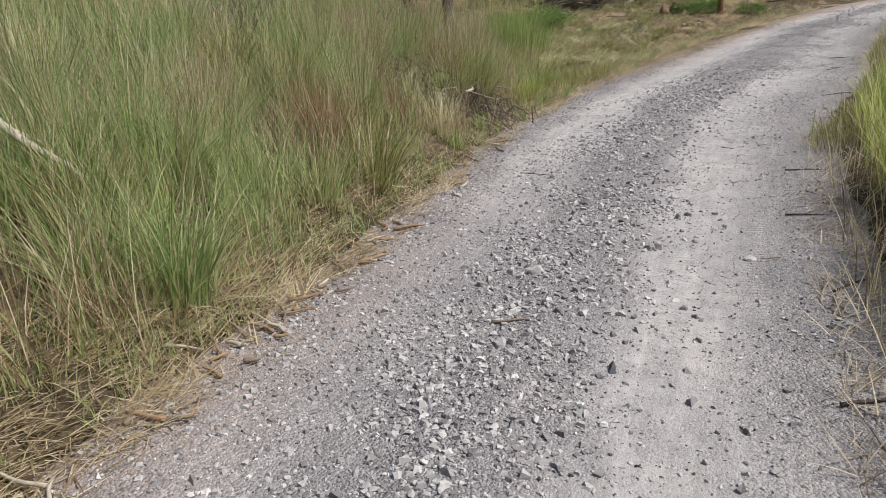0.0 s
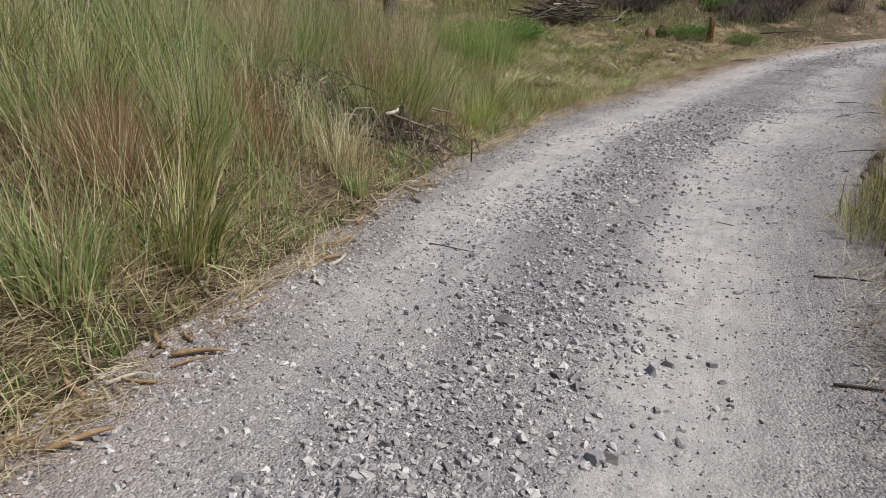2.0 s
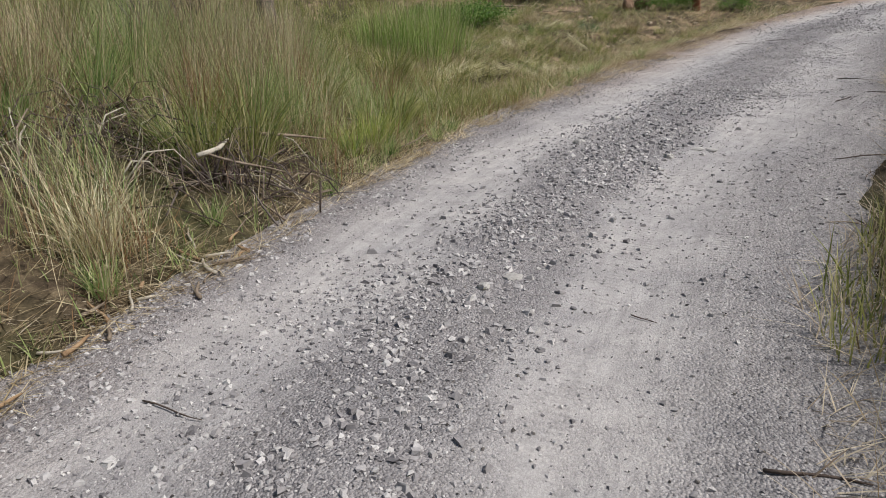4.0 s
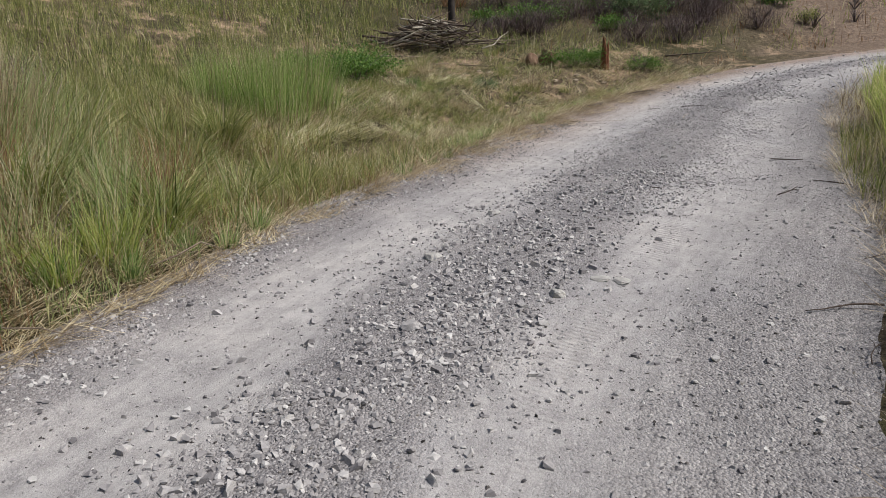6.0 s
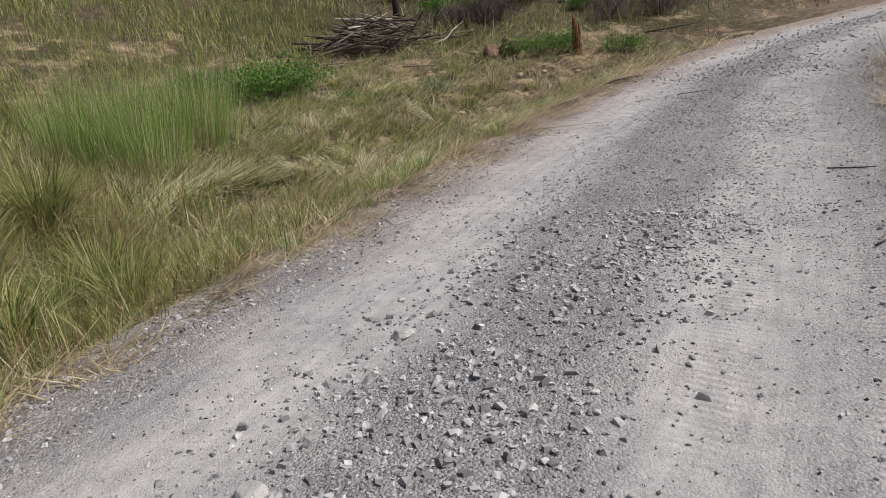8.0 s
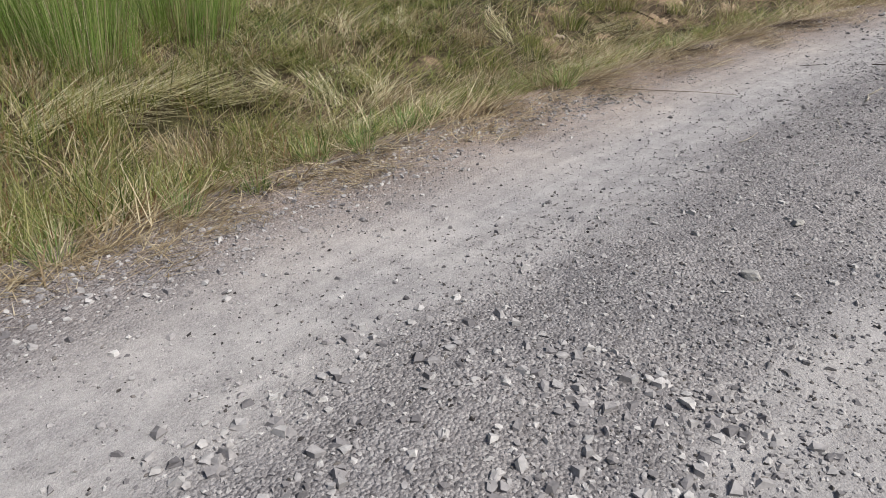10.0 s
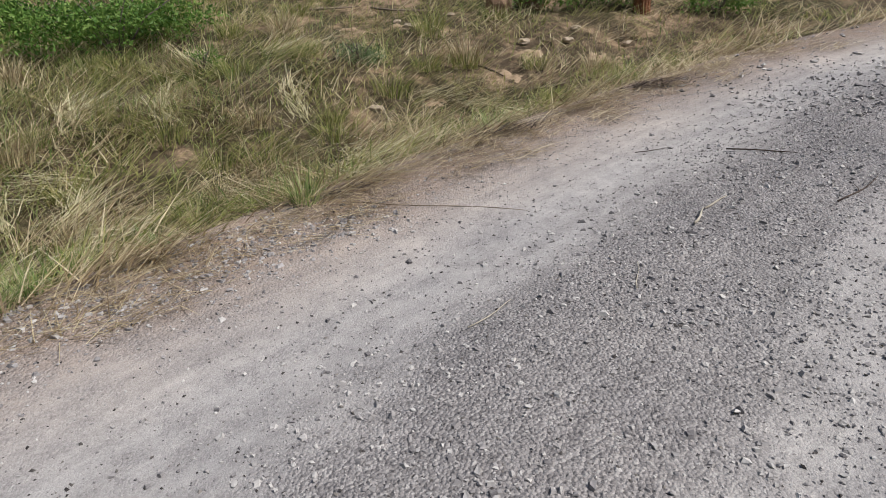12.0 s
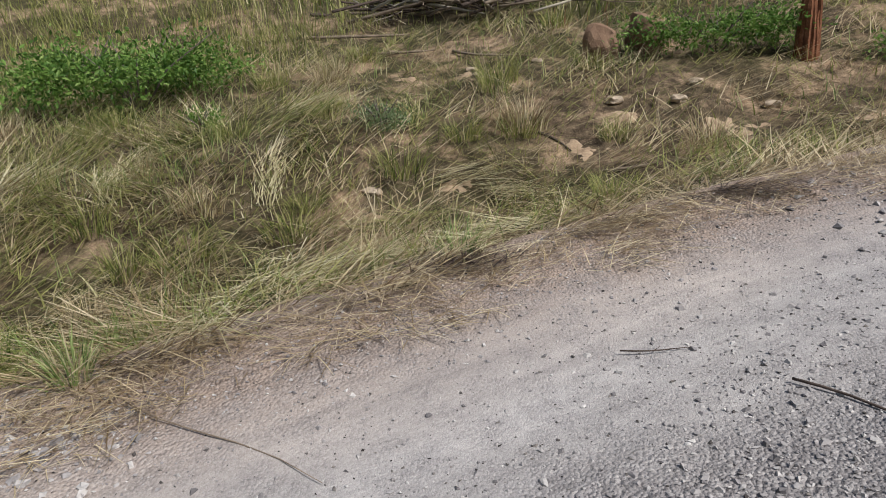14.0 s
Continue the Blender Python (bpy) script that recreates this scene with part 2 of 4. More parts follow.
    t.links.new(uv, stretch.inputs[0])
    streak = noise_of(t, 1.0, 4, 0.6, stretch.outputs[0])
    c = mix(t, c, ramp(t, streak.outputs[0], [(0.35, (0.38, 0.38, 0.38)), (0.65, (0.6, 0.6, 0.6))]), 0.45, "OVERLAY")
    t.links.new(c, b.inputs["Base Color"])
    b.inputs["Roughness"].default_value = 0.93
    b.inputs["Specular IOR Level"].default_value = 0.2
    rough = maths(t, "MULTIPLY", maths(t, "SUBTRACT", 1.0, share), maths(t, "SUBTRACT", 0.6, v1.outputs["Distance"]))
    grain = maths(t, "ADD", rough, maths(t, "MULTIPLY", maths(t, "SUBTRACT", 0.6, v2.outputs["Distance"]), 0.2))
    bars = maths(t, "SINE", maths(t, "ADD", maths(t, "MULTIPLY", sep.outputs[1], 150.0), maths(t, "MULTIPLY", sep.outputs[0], 60.0)))
    lane = ramp(t, sep.outputs[0], [(0.65, (0, 0, 0)), (0.665, (1, 1, 1)), (0.7, (1, 1, 1)), (0.715, (0, 0, 0)), (0.79, (0, 0, 0)), (0.805, (1, 1, 1)), (0.835, (1, 1, 1)), (0.85, (0, 0, 0))])
    tread = maths(t, "MULTIPLY", maths(t, "MULTIPLY", bars, lane), ramp(t, n3.outputs[0], [(0.4, (0, 0, 0)), (0.6, (0.22, 0.22, 0.22))]))
    grain = maths(t, "ADD", grain, tread)
    bump(t, b, maths(t, "ADD", grain, maths(t, "MULTIPLY", n1.outputs[0], 0.2)), 1.0, 0.011)
    return m


GROUND, ROAD = ground_material(), road_material()


# ---- the lie of the land ----
# left edge, width and height of the track, station by station
EDGE = np.array([
    (-8.0, -16, 3.0, 0.04), (-4.6, -7, 3.0, 0.02), (-2.2, 0, 3.0, 0.0), (-1.56, 2.2, 3.1, 0.0), (-1.0, 4.1, 3.25, -0.02),
    (-0.3, 6.5, 3.5, -0.03), (0.55, 9.2, 3.8, -0.02), (1.45, 11.3, 3.95, 0.02), (2.6, 13.2, 4.2, 0.09),
    (3.65, 15.0, 4.35, 0.14), (4.75, 16.6, 4.35, 0.2), (5.95, 18.1, 4.1, 0.29), (7.4, 19.5, 3.75, 0.45),
    (9.2, 20.75, 3.4, 0.65), (12, 22.1, 3.3, 0.9), (17, 23.6, 3.3, 1.2), (26, 25, 3.3, 1.5), (40, 25.5, 3.3, 1.8), (62, 25, 3.3, 2.2)])


def spline(table, k):
    n = len(table) - 1
    k = np.clip(np.asarray(k, float), 0, n - 0.001)
    i = k.astype(int)
    f = (k - i)[..., None]
    a, b, c, d = (table[np.clip(i + j, 0, n)] for j in (-1, 0, 1, 2))
    return 0.5 * (2 * b + (c - a) * f + (2 * a - 5 * b + 4 * c - d) * f ** 2 + (3 * b - a - 3 * c + d) * f ** 3)


def track(k):
    """Left edge x y, unit normal to the right, width and height at the station k."""
    p, q = spline(EDGE, k), spline(EDGE, np.asarray(k) + 0.02)
    o = spline(EDGE, np.asarray(k) - 0.02)
    t = (q - o)[..., :2]
    t = t / np.linalg.norm(t, axis=-1, keepdims=True)
    return np.stack([p[..., 0], p[..., 1], t[..., 1], -t[..., 0], p[..., 2], p[..., 3]], -1)


KS = np.linspace(0.05, len(EDGE) - 1.05, 520)
SAMPLES = track(KS)


def across(x, y):
    """Station, metres to the right of the left edge, width and height, for places in the plan."""
    x, y = np.asarray(x, float).ravel(), np.asarray(y, float).ravel()
    k, off = np.empty(len(x)), np.empty(len(x))
    mx, my = (SAMPLES[:, j] + SAMPLES[:, j + 2] * SAMPLES[:, 4] / 2 for j in (0, 1))
    for s in range(0, len(x), 20000):
        dx, dy = x[s:s + 20000, None] - mx, y[s:s + 20000, None] - my
        i = (dx * dx + dy * dy).argmin(1)
        k[s:s + 20000] = KS[i]
        t, r = SAMPLES[i], np.arange(len(i))
        d = np.hypot(dx[r, i], dy[r, i])
        side = np.sign(dx[r, i] * t[:, 2] + dy[r, i] * t[:, 3])
        near = np.clip(d / (t[:, 4] / 2), 0, 1)
        flat = dx[r, i] * t[:, 2] + dy[r, i] * t[:, 3]
        off[s:s + 20000] = t[:, 4] / 2 + np.where(near < 1, flat, side * d)
    t = track(k)
    return k, off, t[:, 4], t[:, 5]


def waves(x, y, size, seed=0):
    """Cheap rolling unevenness between about -1 and 1."""
    a = np.sin(x / size * 2.1 + seed) * np.cos(y / size * 1.7 - seed * 1.3)
    b = np.sin((x * 0.6 + y * 0.8) / size * 3.7 + seed * 2.1) * np.cos((x * 0.8 - y * 0.6) / size * 4.3 + seed)
    c = np.sin((x * 0.3 - y * 0.95) / size * 8.3 + seed * 0.7) * np.sin((x * 0.95 + y * 0.3) / size * 7.1 - seed)
    return 0.5 * a + 0.3 * b + 0.2 * c


def height(x, y, under=True):
    """Height of the ground. under: sunk a little below the track's own surface."""
    x, y = np.asarray(x, float).ravel(), np.asarray(y, float).ravel()
    k, v, w, z = across(x, y)
    left, right = np.clip(-v, 0, None), np.clip(v - w, 0, None)
    south = np.clip((7.9 - k) / 1.4, 0, 1)
    south = south * south * (3 - 2 * south)
    east = np.clip((k - 12.5) / 2.5, 0, 1)
    steep = 0.5 * np.minimum(left, 3.0) + 0.33 * np.clip(left - 3.0, 0, None)
    meadow = -0.2 * np.sin(np.pi * np.clip(left / 2.4, 0, 1)) + 0.17 * np.clip(left - 1.5, 0, 5.3) + 0.36 * np.clip(left - 6.8, 0, None)
    cut = 0.1 * np.minimum(left, 1.5) + 0.42 * np.clip(left - 1.5, 0, None)
    rise = south * steep + (1 - south) * ((1 - east) * meadow + east * cut)
    rise = np.where(rise > 5, 5 + 16 * (1 - np.exp(-np.clip(rise - 5, 0, None) / 16)), rise)
    off = left + right
    z = z + rise + 0.28 * np.minimum(right, 2.5) + 0.02 * np.clip(right - 2.5, 0, 60)
    z = z + 0.05 * np.minimum(off, 1.5) * waves(x, y, 1.3, 1) + 0.012 * np.minimum(off * 4, 1) * waves(x, y, 0.28, 2)
    z = z + np.clip((off - 6) / 20, 0, 1) * 0.5 * waves(x, y, 7.0, 3)
    if under:
        inside = np.minimum(v, w - v)
        z = z - 0.07 * np.clip((inside + 0.1 + 0.1 * waves(x, y, 0.5, 5)) / 0.16, 0, 1)
    return z


# ---- mesh helpers ----
RNG = np.random.default_rng(11)


def mesh_of(name, verts, faces, mat=None, smooth=False):
    """A mesh from arrays; faces are rows of three or of four corners."""
    verts, faces = np.asarray(verts, np.float32), np.asarray(faces, np.int32)
    me = bpy.data.meshes.new(name)
    n, c = faces.shape
    me.vertices.add(len(verts))
    me.vertices.foreach_set("co", verts.ravel())
    me.loops.add(n * c)
    me.loops.foreach_set("vertex_index", faces.ravel())
    me.polygons.add(n)
    me.polygons.foreach_set("loop_start", np.arange(n, dtype=np.int32) * c)
    me.polygons.foreach_set("use_smooth", np.full(n, smooth))
    me.update(calc_edges=True)
    if mat:
        me.materials.append(mat)
    return me


def child(name, me, parent, label=""):
    ob = new(name, me)
    ob.parent = parent
    return tagged(ob, label)


def thing(name, x, y, label, category, group="", z=None, kind=""):
    """An empty at a thing's base, on the ground."""
    ob = new(name)
    ob.location = (x, y, float(height(x, y)[0]) if z is None else z)
    ob.empty_display_size = 0.2
    return tagged(ob, label, category, group, kind)


def grid_faces(rows, cols):
    i = np.arange(rows * cols).reshape(rows, cols)
    return np.stack([i[:-1, :-1], i[:-1, 1:], i[1:, 1:], i[1:, :-1]], -1).reshape(-1, 4)


def blades(roots, length, width, lean, curl, heading=None, segs=3):
    """Tapered, bending grass blades as arrays of corners and triangles."""
    n = len(roots)
    head = RNG.uniform(0, 2 * np.pi, n) if heading is None else heading
    face = head + RNG.uniform(-1.2, 1.2, n)
    side = np.stack([-np.sin(face), np.cos(face), np.zeros(n)], 1)
    out = np.stack([np.cos(head), np.sin(head), np.zeros(n)], 1)
    p, ang, verts = roots.copy(), lean.copy(), []
    for s in range(segs + 1):
        w = (width * (1 - (s / segs) ** 1.6) * 0.5)[:, None]
        if s < segs:
            verts += [p - side * w, p + side * w]
            step = (length / segs)[:, None]
            p = p + step * (np.cos(ang)[:, None] * np.array([0, 0, 1.0]) + np.sin(ang)[:, None] * out)
            ang = ang + curl / segs
        else:
            verts.append(p)
    per = 2 * segs + 1
    v = np.stack(verts, 1).reshape(-1, 3)
    f = []
    for s in range(segs - 1):
        a = 2 * s
        f += [(a, a + 1, a + 3), (a, a + 3, a + 2)]
    f.append((2 * segs - 2, 2 * segs - 1, 2 * segs))
    f = (np.array(f)[None] + (np.arange(n) * per)[:, None, None]).reshape(-1, 3)
    return v, f


def tube(points, radii, sides=7, wobble=0.0):
    """A closed tapering limb along points."""
    pts, verts, n = [Vector(p) for p in points], [], len(points)
    for i, p in enumerate(pts):
        d = (pts[min(i + 1, n - 1)] - pts[max(i - 1, 0)]).normalized()
        a = d.orthogonal().normalized() if i == 0 else (a - d * a.dot(d)).normalized()
        b = d.cross(a)
        for s in range(sides):
            q = 2 * math.pi * s / sides
            r = radii[i] * (1 + wobble * random.uniform(-1, 1))
            verts.append(p + (a * math.cos(q) + b * math.sin(q)) * r)
    faces = []
    for i in range(n - 1):
        for s in range(sides):
            a0, a1 = i * sides + s, i * sides + (s + 1) % sides
            faces += [(a0, a1, a1 + sides), (a0, a1 + sides, a0 + sides)]
    verts += [pts[0], pts[-1]]
    for s in range(sides):
        faces += [(len(verts) - 2, (s + 1) % sides, s), (len(verts) - 1, (n - 1) * sides + s, (n - 1) * sides + (s + 1) % sides)]
    return np.array([tuple(v) for v in verts]), np.array(faces)


def joined(pieces):
    """Several (corners, faces) as one."""
    vs, fs, n = [], [], 0
    for v, f in pieces:
        vs.append(v), fs.append(np.asarray(f) + n)
        n += len(v)
    return np.concatenate(vs), np.concatenate(fs)


def pebble_shape(seed, flat=0.6):
    """A broken, angular stone of unit size: twenty faces."""
    r = np.random.default_rng(seed)
    bm = bmesh.new()
    bmesh.ops.create_icosphere(bm, subdivisions=1, radius=0.5)
    v = np.array([tuple(x.co) for x in bm.verts])
    f = np.array([[x.index for x in q.verts] for q in bm.faces])
    bm.free()
    v = v * r.uniform(0.62, 1.25, (len(v), 1)) * np.array([1.15, 0.85, flat])
    return v, f


def chip_shape(seed):
    """A small chip of eight faces."""
    r = np.random.default_rng(seed)
    v = np.array([(1, 0, 0), (-1, 0, 0), (0, 1, 0), (0, -1, 0), (0, 0, 1), (0, 0, -1)]) * 0.55
    v = (v + r.uniform(-0.26, 0.26, v.shape)) * np.array([1.2, 0.85, 0.65])
    return v, np.array([(0, 2, 4), (2, 1, 4), (1, 3, 4), (3, 0, 4), (2, 0, 5), (1, 2, 5), (3, 1, 5), (0, 3, 5)])


def shard_shape(seed):
    """A crushed, sharp-edged stone of unit size: a skewed block of twelve faces."""
    r = np.random.default_rng(seed)
    v = np.array([(x, y, z) for z in (-1, 1) for x, y in ((-1, -1), (1, -1), (1, 1), (-1, 1))]) * 0.5
    v[4:, :2] *= r.uniform(0.4, 0.8)
    v = (v + r.uniform(-0.24, 0.24, v.shape)) * np.array([1.15, r.uniform(0.6, 0.95), r.uniform(0.4, 0.7)])
    quads = [(3, 2, 1, 0), (4, 5, 6, 7), (0, 1, 5, 4), (1, 2, 6, 5), (2, 3, 7, 6), (3, 0, 4, 7)]
    return v, np.array([t for a, b, c, d in quads for t in ((a, b, c), (a, c, d))])


SHAPES = [pebble_shape(s, 0.45 + 0.08 * (s % 4)) for s in range(8)]
CHIPS = [chip_shape(s + 40) for s in range(8)]
SHARDS = [shard_shape(s + 70) for s in range(9)] + SHAPES[:5]


def scatter(places, sizes, shapes):
    """Stones of those sizes at those places as arrays."""
    vs, fs, n0 = [], [], 0
    pick = RNG.integers(0, len(shapes), len(places))
    for k, (v, f) in enumerate(shapes):
        i = np.nonzero(pick == k)[0]
        a, n = RNG.uniform(0, 2 * np.pi, len(i)), len(i)
        c, s, o, e = np.cos(a), np.sin(a), np.zeros(n), np.ones(n)
        rot = np.stack([np.stack([c, -s, o], 1), np.stack([s, c, o], 1), np.stack([o, o, e], 1)], 1)
        b = RNG.normal(0, 0.3, n)
        cb, sb = np.cos(b), np.sin(b)
        tilt = np.stack([np.stack([cb, o, sb], 1), np.stack([o, e, o], 1), np.stack([-sb, o, cb], 1)], 1)
        w = np.einsum("nij,njk,vk->nvi", rot, tilt, v) * sizes[i][:, None, None] + places[i][:, None, :]
        vs.append(w.reshape(-1, 3))
        fs.append((f[None] + (np.arange(n) * len(v))[:, None, None]).reshape(-1, 3) + n0)
        n0 += n * len(v)
    return np.concatenate(vs), np.concatenate(fs)


# ---- ground ----
def axis(lo, hi, step, far):
    mid = np.arange(lo, hi + step / 2, step)
    out = np.cumsum(np.geomspace(step * 2, far / 5, 34))
    return np.concatenate([(lo - out)[::-1], mid, hi + out])


gx, gy = axis(-9, 20, 0.18, 1500), axis(-4, 32, 0.18, 1500)
X, Y = np.meshgrid(gx, gy)
Z = height(X, Y)
ground = tagged(new("ground", mesh_of("ground", np.stack([X.ravel(), Y.ravel(), Z], 1), grid_faces(*X.shape), GROUND, True)),
                "verge and hillside of dry litter, sandy soil and grass", "ground", "", "structure")


# ---- track ----
def road_height(k, v, w):
    t = track(k)
    x, y = t[..., 0] + t[..., 2] * v, t[..., 1] + t[..., 3] * v
    u = v / w
    ruts = -0.028 * np.exp(-((u - 0.27) / 0.09) ** 2) - 0.028 * np.exp(-((u - 0.75) / 0.09) ** 2) + 0.02 * np.exp(-((u - 0.5) / 0.1) ** 2)
    z = t[..., 5] + ruts + 0.01 * waves(x, y, 0.5, 4) + 0.004 * waves(x, y, 0.12, 7)
    return x, y, z


def place_on_road(k, u):
    w = track(k)[..., 4]
    return np.stack(road_height(k, u * w, w), -1)


ks = np.concatenate([np.linspace(1.2, 13, 520), np.linspace(13.1, 17.9, 90)])
us = np.linspace(-0.05, 1.05, 64)
K, U = np.meshgrid(ks, us, indexing="ij")
P = place_on_road(K, U)
me = mesh_of("road", P.reshape(-1, 3), grid_faces(*K.shape)[:, ::-1], ROAD, True)
along = np.concatenate([[0], np.cumsum(np.linalg.norm(np.diff(P[:, 30, :2], axis=0), axis=1))])
uv = np.stack([U, np.repeat(along[:, None], len(us), 1)], -1).reshape(-1, 2)
corner = np.empty(len(me.loops), np.int32)
me.loops.foreach_get("vertex_index", corner)
me.uv_layers.new(name="UVMap").data.foreach_set("uv", uv[corner].astype(np.float32).ravel())
road = tagged(new("road", me), "pale grey gravel track with two dusty wheel tracks", "road", "", "structure")


def strip_places(n, k0, k1, centre, spread):
    k = RNG.uniform(k0, k1, n)
    u = np.clip(RNG.normal(centre, spread, n) + 0.03 * np.sin(k * 3.1), -0.02, 1.02)
    return place_on_road(k, u)


def gravel(n, k0, k1, centre, spread, lo, hi, shapes, patchy=0.0):
    p = strip_places(n, k0, k1, centre, spread)
    p = p[RNG.random(len(p)) < 1 - patchy + patchy * 1.6 * waves(p[:, 0], p[:, 1], 0.6, 41)]
    s = lo + (hi - lo) * RNG.random(len(p)) ** 3.2
    p[:, 2] += s * 0.15
    return scatter(p, s, shapes)


coarse = joined([
    # the ridge between the wheel tracks
    gravel(21000, 2.2, 8.8, 0.475, 0.095, 0.012, 0.044, SHARDS, 0.4), gravel(15000, 8.2, 12.6, 0.53, 0.12, 0.008, 0.025, SHARDS, 0.5),
    gravel(13000, 2.0, 9.2, 0.48, 0.13, 0.007, 0.02, CHIPS, 0.3), gravel(13000, 8.3, 12.5, 0.52, 0.15, 0.006, 0.016, CHIPS, 0.3),
    # the rough stretch before the wheel tracks show
    gravel(10500, 2.0, 5.8, 0.26, 0.17, 0.011, 0.034, SHARDS, 0.3), gravel(9000, 2.0, 5.6, 0.25, 0.17, 0.007, 0.018, CHIPS, 0.2),
    # both shoulders
    gravel(8500, 3.5, 10.5, 0.06, 0.05, 0.011, 0.034, SHARDS, 0.35), gravel(9000, 2.0, 12.5, 0.07, 0.07, 0.006, 0.018, CHIPS),
    gravel(4500, 2.0, 11.0, 0.88, 0.08, 0.008, 0.028, SHARDS, 0.45), gravel(7000, 2.0, 12.0, 0.9, 0.08, 0.006, 0.018, CHIPS),
    # strays in the dust of the wheel tracks
    gravel(5000, 2.0, 12.5, 0.5, 0.3, 0.007, 0.022, SHARDS), gravel(9000, 2.0, 12.5, 0.5, 0.35, 0.005, 0.015, CHIPS),
    gravel(2500, 12.0, 15.0, 0.5, 0.25, 0.018, 0.05, CHIPS)])
# grit whose dark colour paints in specks of shadow
grains = joined([gravel(8000, 2.0, 9.5, 0.5, 0.33, 0.006, 0.018, CHIPS), gravel(7000, 8.5, 12.8, 0.45, 0.3, 0.005, 0.014, CHIPS)])
tagged(child("grit", mesh_of("grit", *grains, SHADEGRIT), road, "grit strewn over pale dust, coloured dark for shade between stones"), kind="stuff")
ob = child("gravel", mesh_of("gravel", *coarse, GRAVEL), road, "loose angular grey gravel")
tagged(ob, kind="stuff")

# ---- bare soil ----
# x, y and radius of the sandy patches in the meadow
BARE = ((7.34, 21.45, 0.45), (6.49, 21.41, 0.28), (5.18, 19.54, 0.22), (5.57, 20.12, 0.27), (4.77, 16.98, 0.24), (2.46, 15.36, 0.32), (3.14, 15.28, 0.24), (3.51, 15.86, 0.22),
        (5.0, 22.1, 0.4), (3.03, 21.4, 0.28), (6.3, 20.9, 0.26), (4.4, 21.8, 0.32), (-0.55, 16.94, 0.45), (8.3, 21.7, 0.4))
# hollows where dead brush keeps the grass down
BRUSHY = ((-0.25, 9.4, 0.95), (0.35, 9.95, 0.6), (-1.1, 8.7, 0.6), (0.0, 8.8, 0.5), (0.75, 11.5, 0.4), (-0.45, 7.6, 0.45), (-0.9, 6.2, 0.35), (2.15, 16.15, 0.45), (2.7, 17.2, 0.35), (3.9, 18.4, 0.35))


def bare(x, y):
    """1 where things grow, towards 0 on the sandy patches."""
    out = np.ones(len(x))
    for bx, by, r in BARE + BRUSHY:
        d = np.hypot(x - bx, (y - by) * 1.5) / r + 0.25 * waves(x, y, 0.25, bx)
        out = np.minimum(out, np.clip((d - 0.6) * 2.2, 0.14, 1))
    return out


def sand_patch(x, y, r):
    """A lumpy patch of sand that thins out into the soil."""
    a, f = np.meshgrid(np.linspace(0, 2 * np.pi, 29)[:-1], np.linspace(0.04, 1, 9))
    edge = r * (1 + 0.22 * np.sin(3 * a + x * 5) + 0.14 * np.sin(7 * a + y * 3))
    px, py = x + np.cos(a) * f * edge, y + np.sin(a) * f * edge / 1.5
    pz = height(px, py, False).reshape(px.shape) + 0.012 - 0.05 * f ** 1.5 + 0.03 * waves(px, py, 0.12, x)
    i = np.arange(px.size).reshape(px.shape)
    j = np.roll(i, -1, 1)
    faces = np.stack([i[:-1], j[:-1], j[1:], i[1:]], -1).reshape(-1, 4)[:, ::-1]
    me = mesh_of("bare_soil", np.stack([px.ravel(), py.ravel(), pz.ravel()], 1), faces, SANDSOIL, True)
    tagged(new("bare_soil", me), "bare patch of pale orange sandy soil", "soil", "bare patches in the meadow", "structure")


for spot in BARE:
    sand_patch(*spot)


# ---- grass ----
def patch(n, x0, x1, y0, y1, keep):
    """Places on the verges, thinned out by keep(x, y, left, right, station)."""
    x, y = RNG.uniform(x0, x1, n), RNG.uniform(y0, y1, n)
    k, v, w, _ = across(x, y)
    ok = keep(x, y, -v, v - w, k) * bare(x, y) > RNG.random(n)
    x, y = x[ok], y[ok]
    return np.stack([x, y, height(x, y) - 0.01], 1)


def grass(name, mat, label, roots, lo, hi, width, lean=0.25, curl=0.8, segs=3):
    n = len(roots)
    clump = 0.75 + 0.5 * (0.5 + 0.5 * waves(roots[:, 0], roots[:, 1], 0.45, 9))
    length = RNG.uniform(lo, hi, n) * clump
    v, f = blades(roots, length, RNG.uniform(0.6, 1.3, n) * width, np.abs(RNG.normal(0, lean, n)), RNG.uniform(0.2, 1, n) * curl, segs=segs)
    return tagged(new(name, mesh_of(name, v, f, mat)), label, "grass", "", "stuff")


def inset(k):
    """How far the outer verge has grown in over the gravel."""
    return 0.6 * np.clip((k - 6.9) / 2.3, 0, 1) + 0.5 * np.clip((6.6 - k) / 0.8, 0, 1)


def band(n, k0, k1, lo, hi, right=False, keep=None):
    """Places in a band beside the track, lo to hi metres from its edge."""
    k, d = RNG.uniform(k0, k1, n), lo + (hi - lo) * RNG.random(n)
    t = track(k)
    v = t[:, 4] + d - inset(k) if right else -d
    x, y = t[:, 0] + t[:, 2] * v, t[:, 1] + t[:, 3] * v
    if keep is not None:
        ok = keep(x, y, d, k) * bare(x, y) > RNG.random(n)
        x, y = x[ok], y[ok]
    return np.stack([x, y, height(x, y, False) - 0.01], 1)


